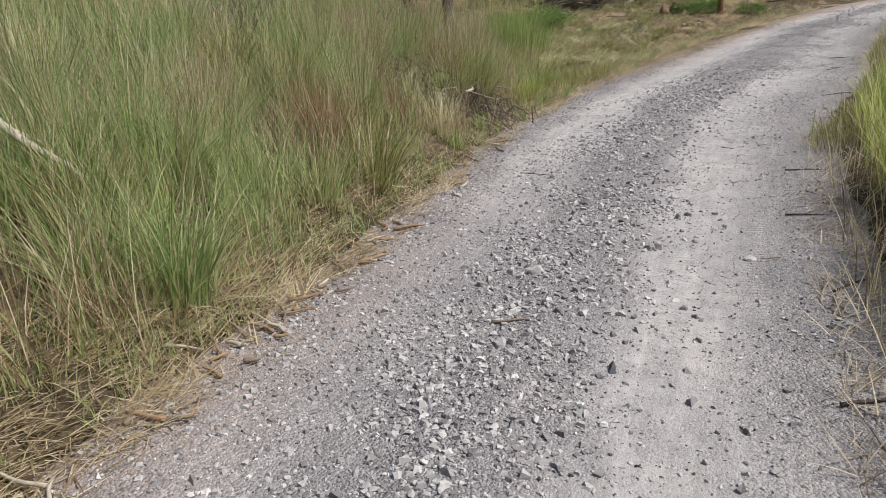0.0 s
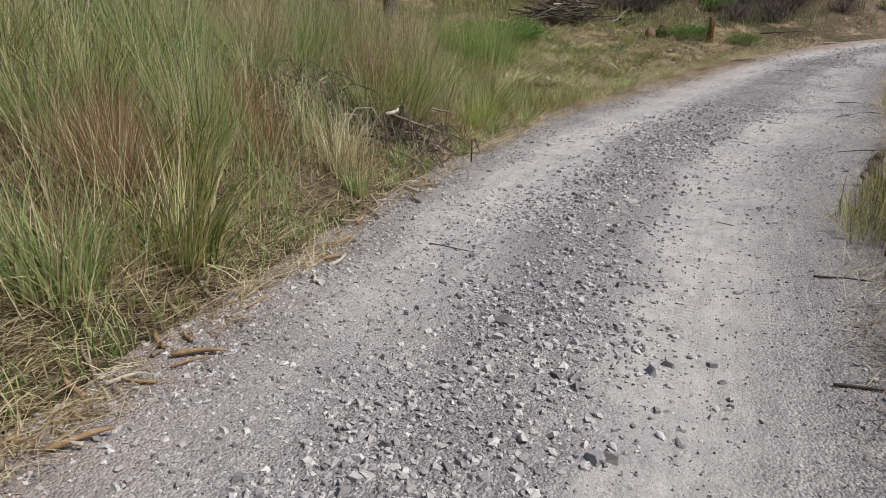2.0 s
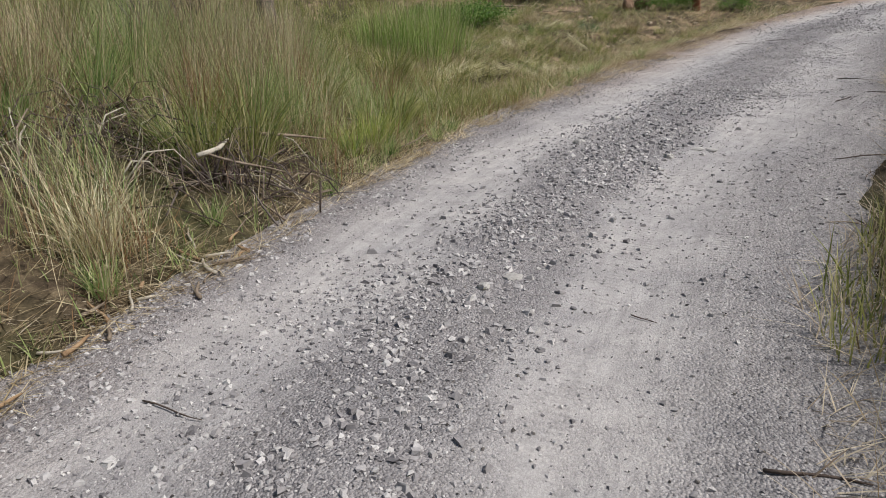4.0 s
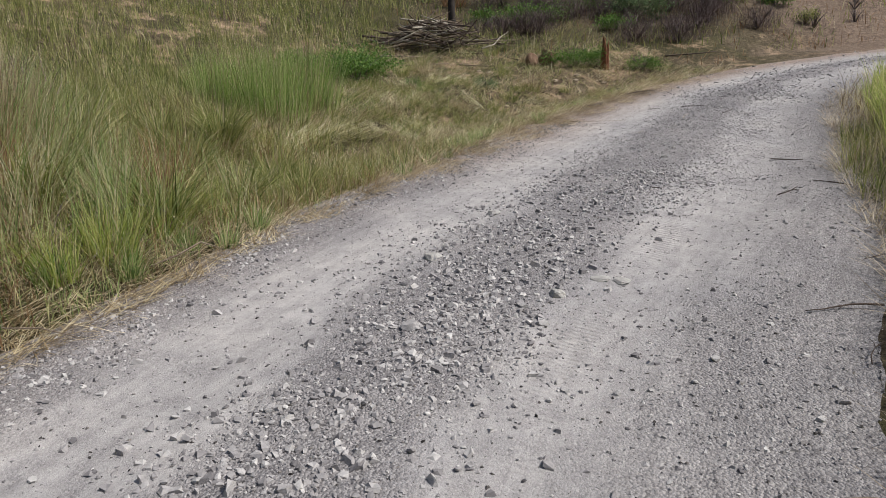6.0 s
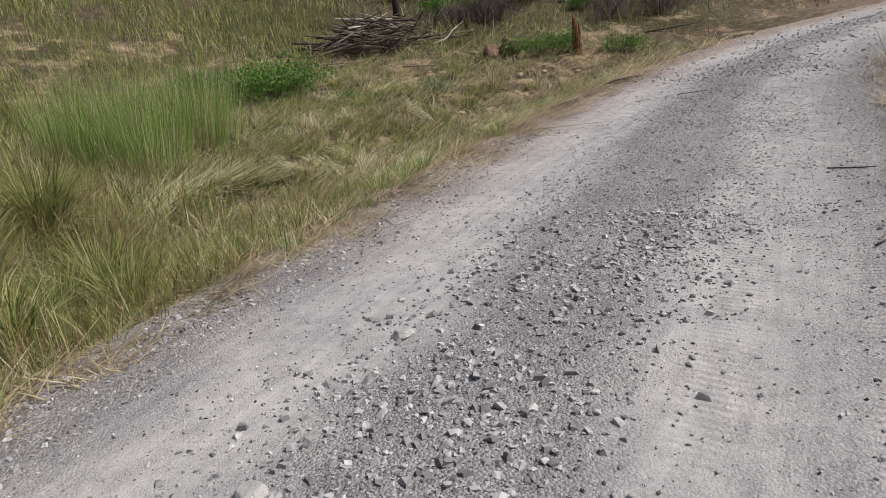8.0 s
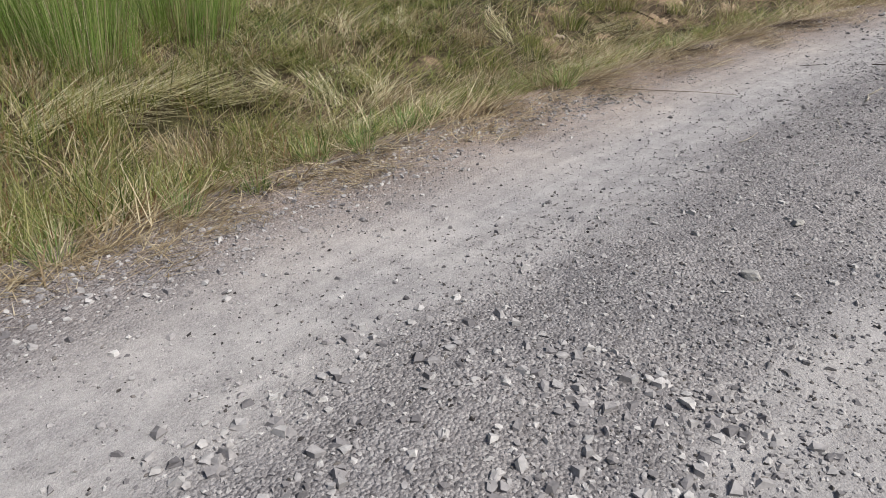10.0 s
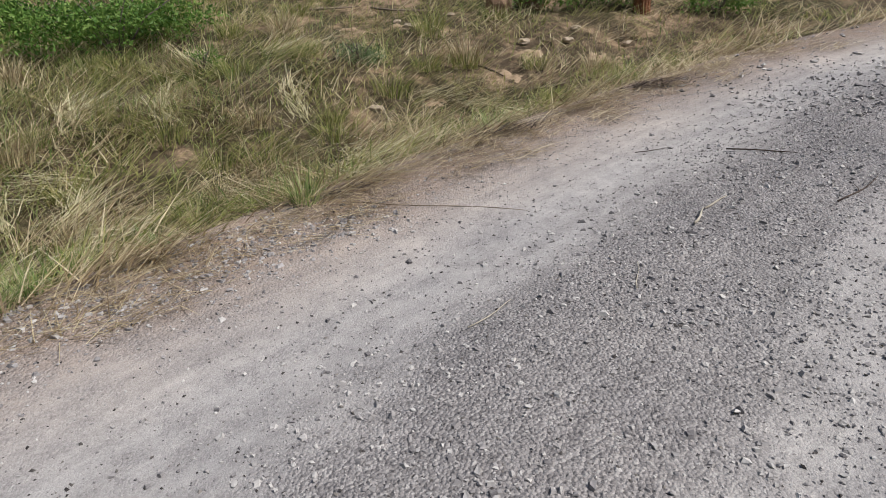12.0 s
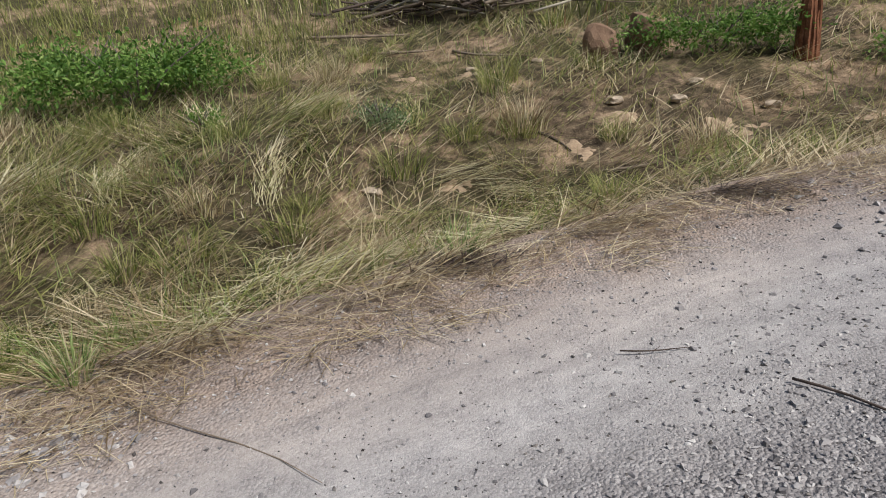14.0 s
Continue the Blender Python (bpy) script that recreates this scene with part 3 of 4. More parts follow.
def lying(name, mat, label, roots, lo, hi, width, flow=1.6, flat=0.7, mess=0.5, heap=0.0):
    """Grass pressed flat, its blades running together in swirls."""
    n = len(roots)
    head = 3.2 * waves(roots[:, 0], roots[:, 1], 1.1, flow) + RNG.normal(0, mess, n)
    roots = roots + np.stack([np.zeros(n), np.zeros(n), 0.012 + heap * RNG.random(n)], 1)
    v, f = blades(roots, RNG.uniform(lo, hi, n), RNG.uniform(0.6, 1.3, n) * width, RNG.uniform(flat, 1.42, n), RNG.uniform(0.0, 1.5 - flat, n) * 0.8, head, 3 if flat < 1 else 2)
    return tagged(new(name, mesh_of(name, v, f, mat)), label, "grass", "", "stuff")


bank = lambda x, y, d, k: np.clip((7.7 - k) / 1.2, 0, 1) * np.clip((d + 0.05) / 0.7, 0.08, 1) * (0.42 + 1.0 * waves(x, y, 0.45, 9))
greener = lambda x, y, d, k: bank(x, y, d, k) * np.clip(0.62 + 1.3 * waves(x, y, 1.0, 27), 0.1, 1.3)
drier = lambda x, y, d, k: bank(x, y, d, k) * np.clip(0.55 - 1.3 * waves(x, y, 1.0, 27), 0.1, 1.3)
low = lambda x, y, d, k: np.clip((7.9 - k) / 1.2, 0, 1) * np.clip(1.3 - d / 0.9, 0, 1) * (0.45 + 0.9 * waves(x, y, 0.3, 51))
grass("tall_green_grass", GREEN, "tall green grass leaning on a bank beside the track", band(105000, 2.2, 8.5, 0.25, 4.2, keep=greener), 0.3, 0.9, 0.0068, 0.26, 0.9)
grass("tall_dry_grass", STRAW, "dry straw-coloured stalks among the tall grass", band(85000, 2.2, 8.5, 0.15, 4.2, keep=drier), 0.25, 0.9, 0.0055, 0.34, 1.0)
grass("low_bank_grass", GREEN, "short green grass at the foot of the bank", band(26000, 2.2, 8.0, 0.02, 1.2, keep=low), 0.06, 0.26, 0.007, 0.6, 1.3)
foot = lambda x, y, d, k: np.clip((k - 6.2) / 0.8, 0, 1) * np.clip((9.4 - k) / 0.8, 0, 1) * np.clip(d / 0.4, 0.2, 1) * (0.5 + 0.9 * waves(x, y, 0.4, 45))
grass("bank_foot_grass", OLIVE, "olive and yellow grass at the low end of the bank", band(60000, 6.2, 9.4, 0.1, 5.5, keep=foot), 0.15, 0.5, 0.0065, 0.4, 1.3)
grass("bank_foot_rust", RUST, "rusty withered stalks at the low end of the bank", band(24000, 6.2, 9.4, 0.1, 4.5, keep=foot), 0.12, 0.42, 0.006, 0.6, 1.4)
grass("slope_grass", OLIVE, "olive grass on the slope above the meadow", patch(100000, -14, 3, 15, 30, lambda x, y, l, r, k: (l > 4.5) * (k > 8.3) * (0.5 + 0.8 * waves(x, y, 0.9, 47))), 0.15, 0.42, 0.01, 0.4, 1.0, 2)
lying("bank_straw", STRAW, "tangled dry straw lying under the tall grass", band(45000, 2.2, 9.0, 0.0, 3.5, keep=bank), 0.2, 0.6, 0.006, 2.9, 0.5, 1.2)
grass("withered_grass", RUST, "rust-brown withered stalks low in the tall grass", band(26000, 2.2, 9.0, 0.0, 3.5, keep=drier), 0.2, 0.6, 0.007, 0.6, 1.2)
grass("far_bank_grass", OLIVE, "rank grass higher up the bank", patch(60000, -12, 1, 2, 22, lambda x, y, l, r, k: (l > 3.2) * (k < 9.5) * (0.5 + 0.8 * waves(x, y, 0.8, 9))), 0.3, 0.75, 0.009, 0.3, 0.9, 2)


north = lambda x, y, d, k: np.clip((k - 7.5) / 1.0, 0, 1) * np.clip(1.25 - d / 14, 0.3, 1) * (1 - 0.68 * np.clip(k - 10.4, 0, 1)) * (0.42 + 0.95 * waves(x, y, 0.55, 12))
grass("meadow_grass", OLIVE, "short olive and yellow grass on the meadow", band(95000, 7.5, 13.5, 0.3, 8.0, keep=north), 0.06, 0.22, 0.009, 0.8, 1.3)
grass("meadow_green_grass", GREEN, "short green grass in patches on the meadow", band(38000, 7.5, 13.5, 0.2, 6.0, keep=lambda x, y, d, k: np.clip((k - 7.5), 0, 1) * (1 - 0.7 * np.clip(k - 10.4, 0, 1)) * (0.2 + 1.0 * waves(x, y, 0.8, 17))), 0.08, 0.3, 0.0075, 0.55, 1.3)
lying("flattened_straw", STRAW, "flattened dry straw lying on the meadow", band(90000, 7.4, 13.5, -0.05, 6.5, keep=lambda x, y, d, k: np.clip(k - 7.2, 0, 1) * np.clip(1.2 - d / 8, 0.2, 1) * (1 - 0.45 * np.clip(k - 10.6, 0, 1)) * (0.4 + 1.0 * waves(x, y, 0.5, 14))), 0.14, 0.5, 0.008, 1.6, 0.9, 0.7, 0.07)
lying("flattened_grass", OLIVE, "flattened green and yellow grass on the meadow", band(70000, 7.4, 13.5, 0.2, 5.5, keep=lambda x, y, d, k: np.clip(k - 7.2, 0, 1) * (1 - 0.55 * np.clip(k - 10.3, 0, 1)) * (0.3 + 1.0 * waves(x, y, 0.6, 23))), 0.15, 0.48, 0.0075, 2.3, 0.85, 0.9, 0.06)
fade = lambda slope, size, seed, base=0.5: (lambda x, y, d, k: base + 0.7 * waves(x, y, size, seed) - np.clip(-d, 0, 1) * slope)
lying("edge_straw", STRAW, "dry straw and litter along the edge of the track", band(40000, 2.0, 8.5, -0.22, 0.7, keep=fade(2.2, 0.35, 31, 0.6)), 0.06, 0.3, 0.0075, 4.1, 1.1, 1.2)
lying("edge_litter", LITTER, "brown litter along the edge of the track", band(46000, 2.0, 13.0, -0.4, 0.7, keep=fade(1.2, 0.3, 33, 0.42)), 0.03, 0.14, 0.006, 5.2, 1.25, 1.5)
lying("meadow_edge_straw", STRAW, "straw strewn over the soft edge of the gravel", band(40000, 8.3, 13.0, -0.5, 1.0, keep=fade(0.8, 0.5, 35, 0.36)), 0.06, 0.32, 0.005, 3.3, 1.22, 0.9)
grass("hillside_grass", OLIVE, "yellow-green grass covering the hillside", patch(120000, -20, 34, 24, 52, lambda x, y, l, r, k: (l > 1.5) * np.clip(1.15 - x / 16, 0.15, 1) * (0.5 + 0.8 * waves(x, y, 1.6, 4))),
      0.2, 0.5, 0.022, 0.4, 0.9, 2)
grass("hillside_straw", RUST, "withered brown stalks on the slope", patch(70000, -20, 45, 23, 50, lambda x, y, l, r, k: (l > 1.2) * np.clip(x / 18, 0.2, 0.9) * (0.4 + 0.7 * waves(x, y, 1.5, 6))),
      0.12, 0.35, 0.018, 0.6, 0.9, 2)
outer = lambda x, y, d, k: np.clip((d + 0.0) / 0.7, 0.05, 1) * (0.65 + 0.5 * waves(x, y, 0.5, 21))
grass("outer_verge_grass", LITGRASS, "tall green and yellow grass on the outer verge", band(19000, 2.0, 13.5, 0.75, 2.8, True, outer), 0.3, 0.8, 0.0105, 0.25, 0.7)
grass("outer_edge_grass", OLIVE, "yellow-green grass close to the gravel on the outer verge", band(11000, 5.5, 10.5, 0.3, 1.2, True, outer), 0.1, 0.4, 0.0095, 0.3, 0.8)
grass("outer_green_grass", LITGRASS, "tall yellow-green grass on the outer verge", band(16000, 2.0, 10.5, 0.7, 2.0, True, outer), 0.4, 0.9, 0.0095, 0.22, 0.7)
grass("outer_verge_straw", STRAW, "dry stalks among the tall verge grass", band(11000, 2.0, 12.5, 0.4, 1.9, True, outer), 0.15, 0.65, 0.007, 0.35, 0.8)
lying("outer_dead_stalks", LITTER, "grey dead stalks curling at the foot of the outer verge", band(9000, 5.5, 11.0, 0.25, 0.9, True, lambda x, y, d, k: 0.3 + 0.9 * waves(x, y, 0.35, 57)), 0.1, 0.36, 0.006, 6.0, 0.5, 1.4, 0.05)
lying("outer_verge_litter", LITTER, "brown stalks and litter at the outer verge", band(18000, 2.0, 12.5, 0.2, 1.0, True, lambda x, y, d, k: 0.5 + 0.6 * waves(x, y, 0.4, 37) - np.clip(-d, 0, 1) * 2.2), 0.08, 0.35, 0.0065, 6.0, 0.9, 1.2)

def duff(x, y, wide, deep, n):
    """A drift of dark rotting bark and needles."""
    roots = np.stack([x + RNG.normal(0, wide / 2, n), y + RNG.normal(0, deep / 2, n), np.zeros(n)], 1)
    roots[:, 2] = height(roots[:, 0], roots[:, 1], False)
    lying("dark_duff", DUFF, "drift of dark rotting bark at the edge of the gravel", roots, 0.03, 0.16, 0.008, 3.0, 1.15, 0.9, 0.02)


duff(6.15, 18.5, 0.36, 0.12, 420)
duff(7.45, 19.5, 0.36, 0.1, 380)
duff(5.2, 17.45, 0.25, 0.09, 120)

# ---- tussocks: clumps of grass that stand apart ----
def ring(n, radius):
    a, r = RNG.uniform(0, 2 * np.pi, n), radius * np.sqrt(RNG.random(n))
    return np.stack([np.cos(a) * r, np.sin(a) * r, np.zeros(n) - 0.02], 1), a


def tussock_kind(name, mat, dry, label, count, radius, tall, width, droop, stalks, group, splay=0.28):
    """One tussock with its blades, dry skirt and seed stalks, put aside to be copied."""
    ob = thing(name, 0, 0, label, "grass tussock", group, z=0)
    roots, a = ring(count, radius)
    v, f = blades(roots, RNG.uniform(0.55, 1.1, count) * tall, RNG.uniform(0.7, 1.3, count) * width, np.abs(RNG.normal(0.04, splay, count)), RNG.uniform(0.2, 1, count) * droop, a + RNG.normal(0, 0.5, count), 4)
    child("tuft", mesh_of("tuft", v, f, mat), ob)
    n = count // 3
    roots, a = ring(n, radius * 1.2)
    v, f = blades(roots, RNG.uniform(0.35, 0.7, n) * tall, RNG.uniform(0.7, 1.3, n) * width, RNG.uniform(0.5, 1.3, n), RNG.uniform(0.1, 0.9, n), a, 3)
    child("dry_skirt", mesh_of("dry_skirt", v, f, dry), ob, "dry straw-coloured outer blades")
    if stalks:
        roots, a = ring(stalks, radius * 0.7)
        v, f = blades(roots, RNG.uniform(0.95, 1.3, stalks) * tall, np.full(stalks, width * 0.8), np.abs(RNG.normal(0, 0.16, stalks)), RNG.uniform(0.1, 0.5, stalks), a, 4)
        tagged(child("seed_head", mesh_of("seed_head", v, f, STRAW), ob, "thin pale seed stalks"), kind="stuff")
    return ob


def plant(kinds, places, lo=0.8, hi=1.2):
    """The first place takes the made one, the others take copies, turned and sized a little differently."""
    for i, (x, y) in enumerate(places):
        src = kinds[i % len(kinds)]
        z = float(height(x, y)[0])
        m = pose(x, y, z, random.uniform(-6, 6), random.uniform(-6, 6), random.uniform(0, 360))
        s = random.uniform(lo, hi)
        if i < len(kinds):
            src.matrix_basis = m @ Matrix.Diagonal((s, s, s, 1))
        else:
            copy_thing(src, m).scale = (s, s, s * random.uniform(0.85, 1.1))


def places_along(n, k0, k1, lo, hi, right=False):
    k, d = RNG.uniform(k0, k1, n), RNG.uniform(lo, hi, n)
    t = track(k)
    v = t[:, 4] + d - inset(k) if right else -d
    return np.stack([t[:, 0] + t[:, 2] * v, t[:, 1] + t[:, 3] * v], 1)


bank_kinds = [tussock_kind("grass_tussock", m, STRAW, "tall green and straw-coloured grass tussock on the bank", 260, 0.18, h, 0.0085, d, 22, "tussocks on the bank")
              for m, h, d in ((GREEN, 0.8, 1.1), (GREEN, 0.65, 1.5), (OLIVE, 0.75, 1.3))]
plant(bank_kinds, [p for p in places_along(60, 2.2, 7.2, 0.3, 3.2)])
yellow_kinds = [tussock_kind("yellow_tussock", OLIVE, STRAW, "arching yellow-green grass tussock beside the track", 320, 0.15, 0.66, 0.0105, 1.9, 8, "arching yellow tussocks")]
plant(yellow_kinds, [(0.24, 12.4), (0.0, 13.1), (0.6, 12.9), (-0.5, 13.6), (0.58, 14.3), (0.75, 15.2), (0.2, 14.8)] + [p for p in places_along(12, 6.4, 8.6, 0.3, 2.6)], 0.8, 1.15)
low_kinds = [tussock_kind("meadow_tussock", m, STRAW, "low tussock of mixed green and dry grass on the meadow", 150, 0.16, h, 0.0062, d, 5, "tussocks on the meadow")
             for m, h, d in ((OLIVE, 0.28, 2.0), (OLIVE, 0.26, 1.7), (STRAW, 0.34, 2.3))]
plant(low_kinds, [p for p in places_along(85, 8.2, 12.6, 0.5, 5.0)], 0.7, 1.25)
sprout_kinds = [tussock_kind("edge_tussock", GREEN, STRAW, "small green grass tuft at the gravel's edge", 90, 0.08, 0.27, 0.009, 1.0, 4, "tufts at the edge of the gravel")]
plant(sprout_kinds, [(2.95, 13.95), (3.25, 14.5), (3.9, 15.6)] + [p for p in places_along(16, 5.0, 12.0, 0.02, 0.3)], 0.7, 1.1)
outer_kinds = [tussock_kind("verge_tussock", m, RUST, "tall green and yellow grass tussock on the outer verge", 280, 0.2, h, 0.009, 0.7, 24, "tussocks on the outer verge")
               for m, h in ((LITGRASS, 0.8), (LITGRASS, 0.7))]
plant(outer_kinds, [p for p in places_along(30, 2.2, 11.0, 0.95, 2.0, True)], 0.85, 1.2)
feather_kinds = [tussock_kind("feathery_tussock", FEATHER, STRAW, "tall bright green feathery grass clump on the meadow", 320, 0.42, 1.15, 0.0062, 0.3, 60, "feathery green clumps", 0.1) for _ in range(2)]
plant(feather_kinds, [(1.33, 16.65), (0.9, 16.95), (0.4, 17.0), (0.75, 17.4), (1.1, 17.9), (0.5, 17.8), (1.45, 18.5), (1.0, 18.5), (0.1, 17.6), (1.6, 17.8)], 0.72, 1.05)
hill_kinds = [tussock_kind("hillside_tussock", m, RUST, "shaggy yellow-green grass tussock on the hillside", 90, 0.22, h, 0.016, 1.2, 0, "tussocks on the hillside") for m, h in ((OLIVE, 0.5), (GREEN, 0.45), (RUST, 0.4))]
plant(hill_kinds, [(random.uniform(-10, 26), random.uniform(27.5, 42)) for _ in range(90)], 0.8, 1.6)
rust_kinds = [tussock_kind("rusty_tussock", RUST, RUST, "rust-brown withered grass clump on the bank", 240, 0.1, 0.8, 0.006, 0.5, 6, "withered clumps")]
plant(rust_kinds, [(-1.2, 6.0), (-1.35, 6.35), (-1.5, 6.6), (-0.75, 7.4), (-1.05, 7.9), (0.3, 11.2), (-0.2, 9.9), (1.0, 12.3)], 0.8, 1.1)


plume_kinds = [tussock_kind("plume_tussock", m, STRAW, "tall pale grass tussock with straw plumes on the bank", 230, 0.16, 0.95, 0.0055, 0.6, 60, "plumed tussocks") for m in (GREEN, STRAW)]
plant(plume_kinds, [(0.05, 10.3), (-0.25, 10.6), (-0.6, 10.9), (0.2, 10.9), (-0.9, 10.2), (-1.2, 9.2), (-0.4, 11.6), (-0.5, 10.4), (-0.9, 10.6), (0.0, 11.6), (0.15, 11.5), (-0.1, 11.9), (-0.55, 11.4), (-0.3, 11.8), (0.1, 12.1), (-0.7, 11.5), (0.3, 10.6), (-1.4, 9.9), (-0.2, 11.0), (-1.3, 6.2), (-1.1, 7.0), (-2.0, 5.2), (-1.7, 8.3), (0.1, 11.9), (-2.4, 4.1)], 0.9, 1.15)
golden_kinds = [tussock_kind("golden_tussock", m, STRAW, w, n, 0.14, h, 0.007, d, 10, "golden tussocks") for m, w, n, h, d in ((PALESTRAW, "pale golden grass tussock arching over the bank's foot", 170, 0.6, 1.9), (LITGRASS, "yellow-green upright grass tussock at the bank's foot", 200, 0.5, 0.7))]
plant(golden_kinds, [(0.45, 11.15), (1.0, 11.1), (0.25, 11.5), (1.15, 11.6), (0.7, 11.9), (1.3, 12.3), (-0.3, 8.1), (0.85, 10.7)], 0.85, 1.15)


# ---- straw pressed into swaths ----
def swath(points, n, spread, lo, hi, width, lift):
    """Long blades lying together along a bend."""
    p = np.array(points, float)
    f = RNG.random(n) * (len(p) - 1)
    i = np.minimum(f.astype(int), len(p) - 2)
    d = p[i + 1] - p[i]
    x, y = (p[i] + d * (f - i)[:, None]).T + RNG.normal(0, spread, (2, n))
    crown = lift * np.exp(-RNG.normal(0, 0.6, n) ** 2) * RNG.random(n)
    roots = np.stack([x, y, height(x, y, False) + 0.015 + crown], 1)
    return blades(roots, RNG.uniform(lo, hi, n), RNG.uniform(0.6, 1.3, n) * width, RNG.uniform(1.15, 1.5, n), RNG.uniform(-0.1, 0.3, n), np.arctan2(d[:, 1], d[:, 0]) + RNG.normal(0, 0.2, n), 3)


rim = [swath([(1.5, 15.5), (1.57, 15.75), (1.68, 16.05), (1.85, 16.35), (2.1, 16.6), (2.45, 16.7)], 420, 0.05, 0.3, 0.7, 0.009, 0.1)]
loose, fresh = [], []
for i in range(30):
    t = track(random.uniform(7.9, 11.6))
    v = -random.uniform(0.35, 3.4)
    x, y, a = t[0] + t[2] * v, t[1] + t[3] * v, random.uniform(0, 2 * math.pi)
    turn, bend = [(x, y)], random.uniform(-0.7, 0.7)
    for _ in range(3):
        x, y, a = x + 0.2 * math.cos(a), y + 0.2 * math.sin(a), a + bend
        turn.append((x, y))
    (fresh if i % 4 == 0 else loose).append(swath(turn, 110, 0.06, 0.25, 0.55, 0.008, 0.08))
tagged(new("straw_swath", mesh_of("straw_swath", *joined(rim + loose), PALESTRAW)), "pale straw pressed into bending swaths on the meadow", "grass", "", "stuff")
tagged(new("green_swath", mesh_of("green_swath", *joined(fresh), OLIVE)), "green grass pressed into bending swaths on the meadow", "grass", "", "stuff")


# ---- bushes ----
def leaves(n, centre, spread, size, narrow=0.45):
    """Folded pointed leaves in a lumpy cloud."""
    d = RNG.normal(0, 1, (n, 3))
    d /= np.linalg.norm(d, axis=1, keepdims=True)
    lump = 0.75 + 0.35 * np.sin(d[:, 0] * 4 + 1) * np.cos(d[:, 1] * 5) + 0.2 * np.sin(d[:, 2] * 7 + d[:, 0] * 3)
    p = d * (RNG.random((n, 1)) ** 0.4) * lump[:, None] * np.array(spread) + np.array(centre)
    p[:, 2] = np.maximum(p[:, 2], 0.03)
    a = RNG.normal(0, 1, (n, 3)) + d * 0.9
    a /= np.linalg.norm(a, axis=1, keepdims=True)
    b = np.cross(a, RNG.normal(0, 1, (n, 3)))
    b /= np.linalg.norm(b, axis=1, keepdims=True)
    c = np.cross(a, b)
    s = (size * RNG.uniform(0.6, 1.3, n))[:, None]
    v = np.stack([p, p + a * s * 0.5 + b * s * narrow * 0.5 + c * s * 0.1, p + a * s, p + a * s * 0.5 - b * s * narrow * 0.5 + c * s * 0.1], 1)
    f = (np.array([[0, 1, 2], [0, 2, 3]])[None] + (np.arange(n) * 4)[:, None, None]).reshape(-1, 3)
    return v.reshape(-1, 3), f


def bush(name, x, y, wide, deep, tall, count, size, mat, label, category="bush", stems=7, narrow=0.45, wood=GREYBARK, turn=0.0):
    ob = thing(name, x, y, label, category)
    ob.rotation_euler = (0, 0, radians(turn))
    for i in range(stems):
        a = 2 * math.pi * i / stems + random.uniform(-0.3, 0.3)
        r = random.uniform(0.4, 0.9)
        tip = (math.cos(a) * wide * 0.45 * r, math.sin(a) * deep * 0.45 * r, tall * random.uniform(0.6, 0.95))
        mid = (tip[0] * 0.4, tip[1] * 0.4, tip[2] * 0.55)
        v, f = tube([(0, 0, -0.05), mid, tip], [0.012, 0.008, 0.003], 5)
        child("stem", mesh_of("stem", v, f, wood, True), ob)
    lobes = []
    for i in range(5):
        c = (random.uniform(-0.32, 0.32) * wide, random.uniform(-0.32, 0.32) * deep, tall * random.uniform(0.3, 0.52))
        lobes.append(leaves(count // 5, c, (wide * 0.3, deep * 0.3, tall * 0.45), size, narrow))
    child("foliage", mesh_of("foliage", *joined(lobes), mat), ob)
    return ob


bush("leafy_bush", 2.2, 20.5, 2.9, 1.4, 0.8, 6500, 0.055, LEAF, "dense low dark green leafy bush on the meadow", turn=20)
bush("leafy_bush", 1.2, 20.9, 1.1, 0.8, 0.5, 1500, 0.05, LEAF, "small dark green leafy bush among the grass")
bush("low_shrub", 4.75, 20.55, 0.55, 0.4, 0.28, 900, 0.03, GUMLEAF, "low grey-green shrublet on bare soil", "shrub", 5)
bush("low_shrub", 3.3, 20.1, 0.4, 0.35, 0.25, 500, 0.03, LEAF, "low dark green shrublet on the meadow", "shrub", 5)
bush("spreading_bush", 7.12, 22.7, 1.7, 0.7, 0.5, 3200, 0.045, LEAF, "spreading dark green bush beside the red stump", turn=8)
bush("spreading_bush", 8.75, 22.7, 0.9, 0.6, 0.42, 1300, 0.045, LEAF, "smaller green bush beside the red stump")
bush("pale_leaved_bush", 9.9, 26.6, 2.0, 1.1, 0.95, 2200, 0.1, GUMLEAF, "pale grey-green broad-leaved bush on the hillside", narrow=0.35)
bush("hillside_bush", 7.2, 26.4, 2.4, 1.0, 0.7, 2200, 0.07, LEAF, "dark green scrub on the foot of the hillside")
bush("hillside_bush", 14.4, 27.3, 1.2, 0.9, 0.7, 1300, 0.08, LEAF, "round green bush on the brown slope")
bush("hillside_bush", 14.6, 26.0, 0.8, 0.7, 0.5, 700, 0.06, OLIVE, "yellowing bush low on the brown slope")
bush("verge_bush", 10.4, 14.1, 2.2, 1.5, 1.6, 3000, 0.12, GUMLEAF, "leafy grey-green bush behind the tall grass", narrow=0.36, turn=40)
bush("verge_bush", 9.6, 14.7, 0.7, 0.6, 1.2, 350, 0.11, GUMLEAF, "thin grey-green sapling leaning over the tall grass", narrow=0.3)


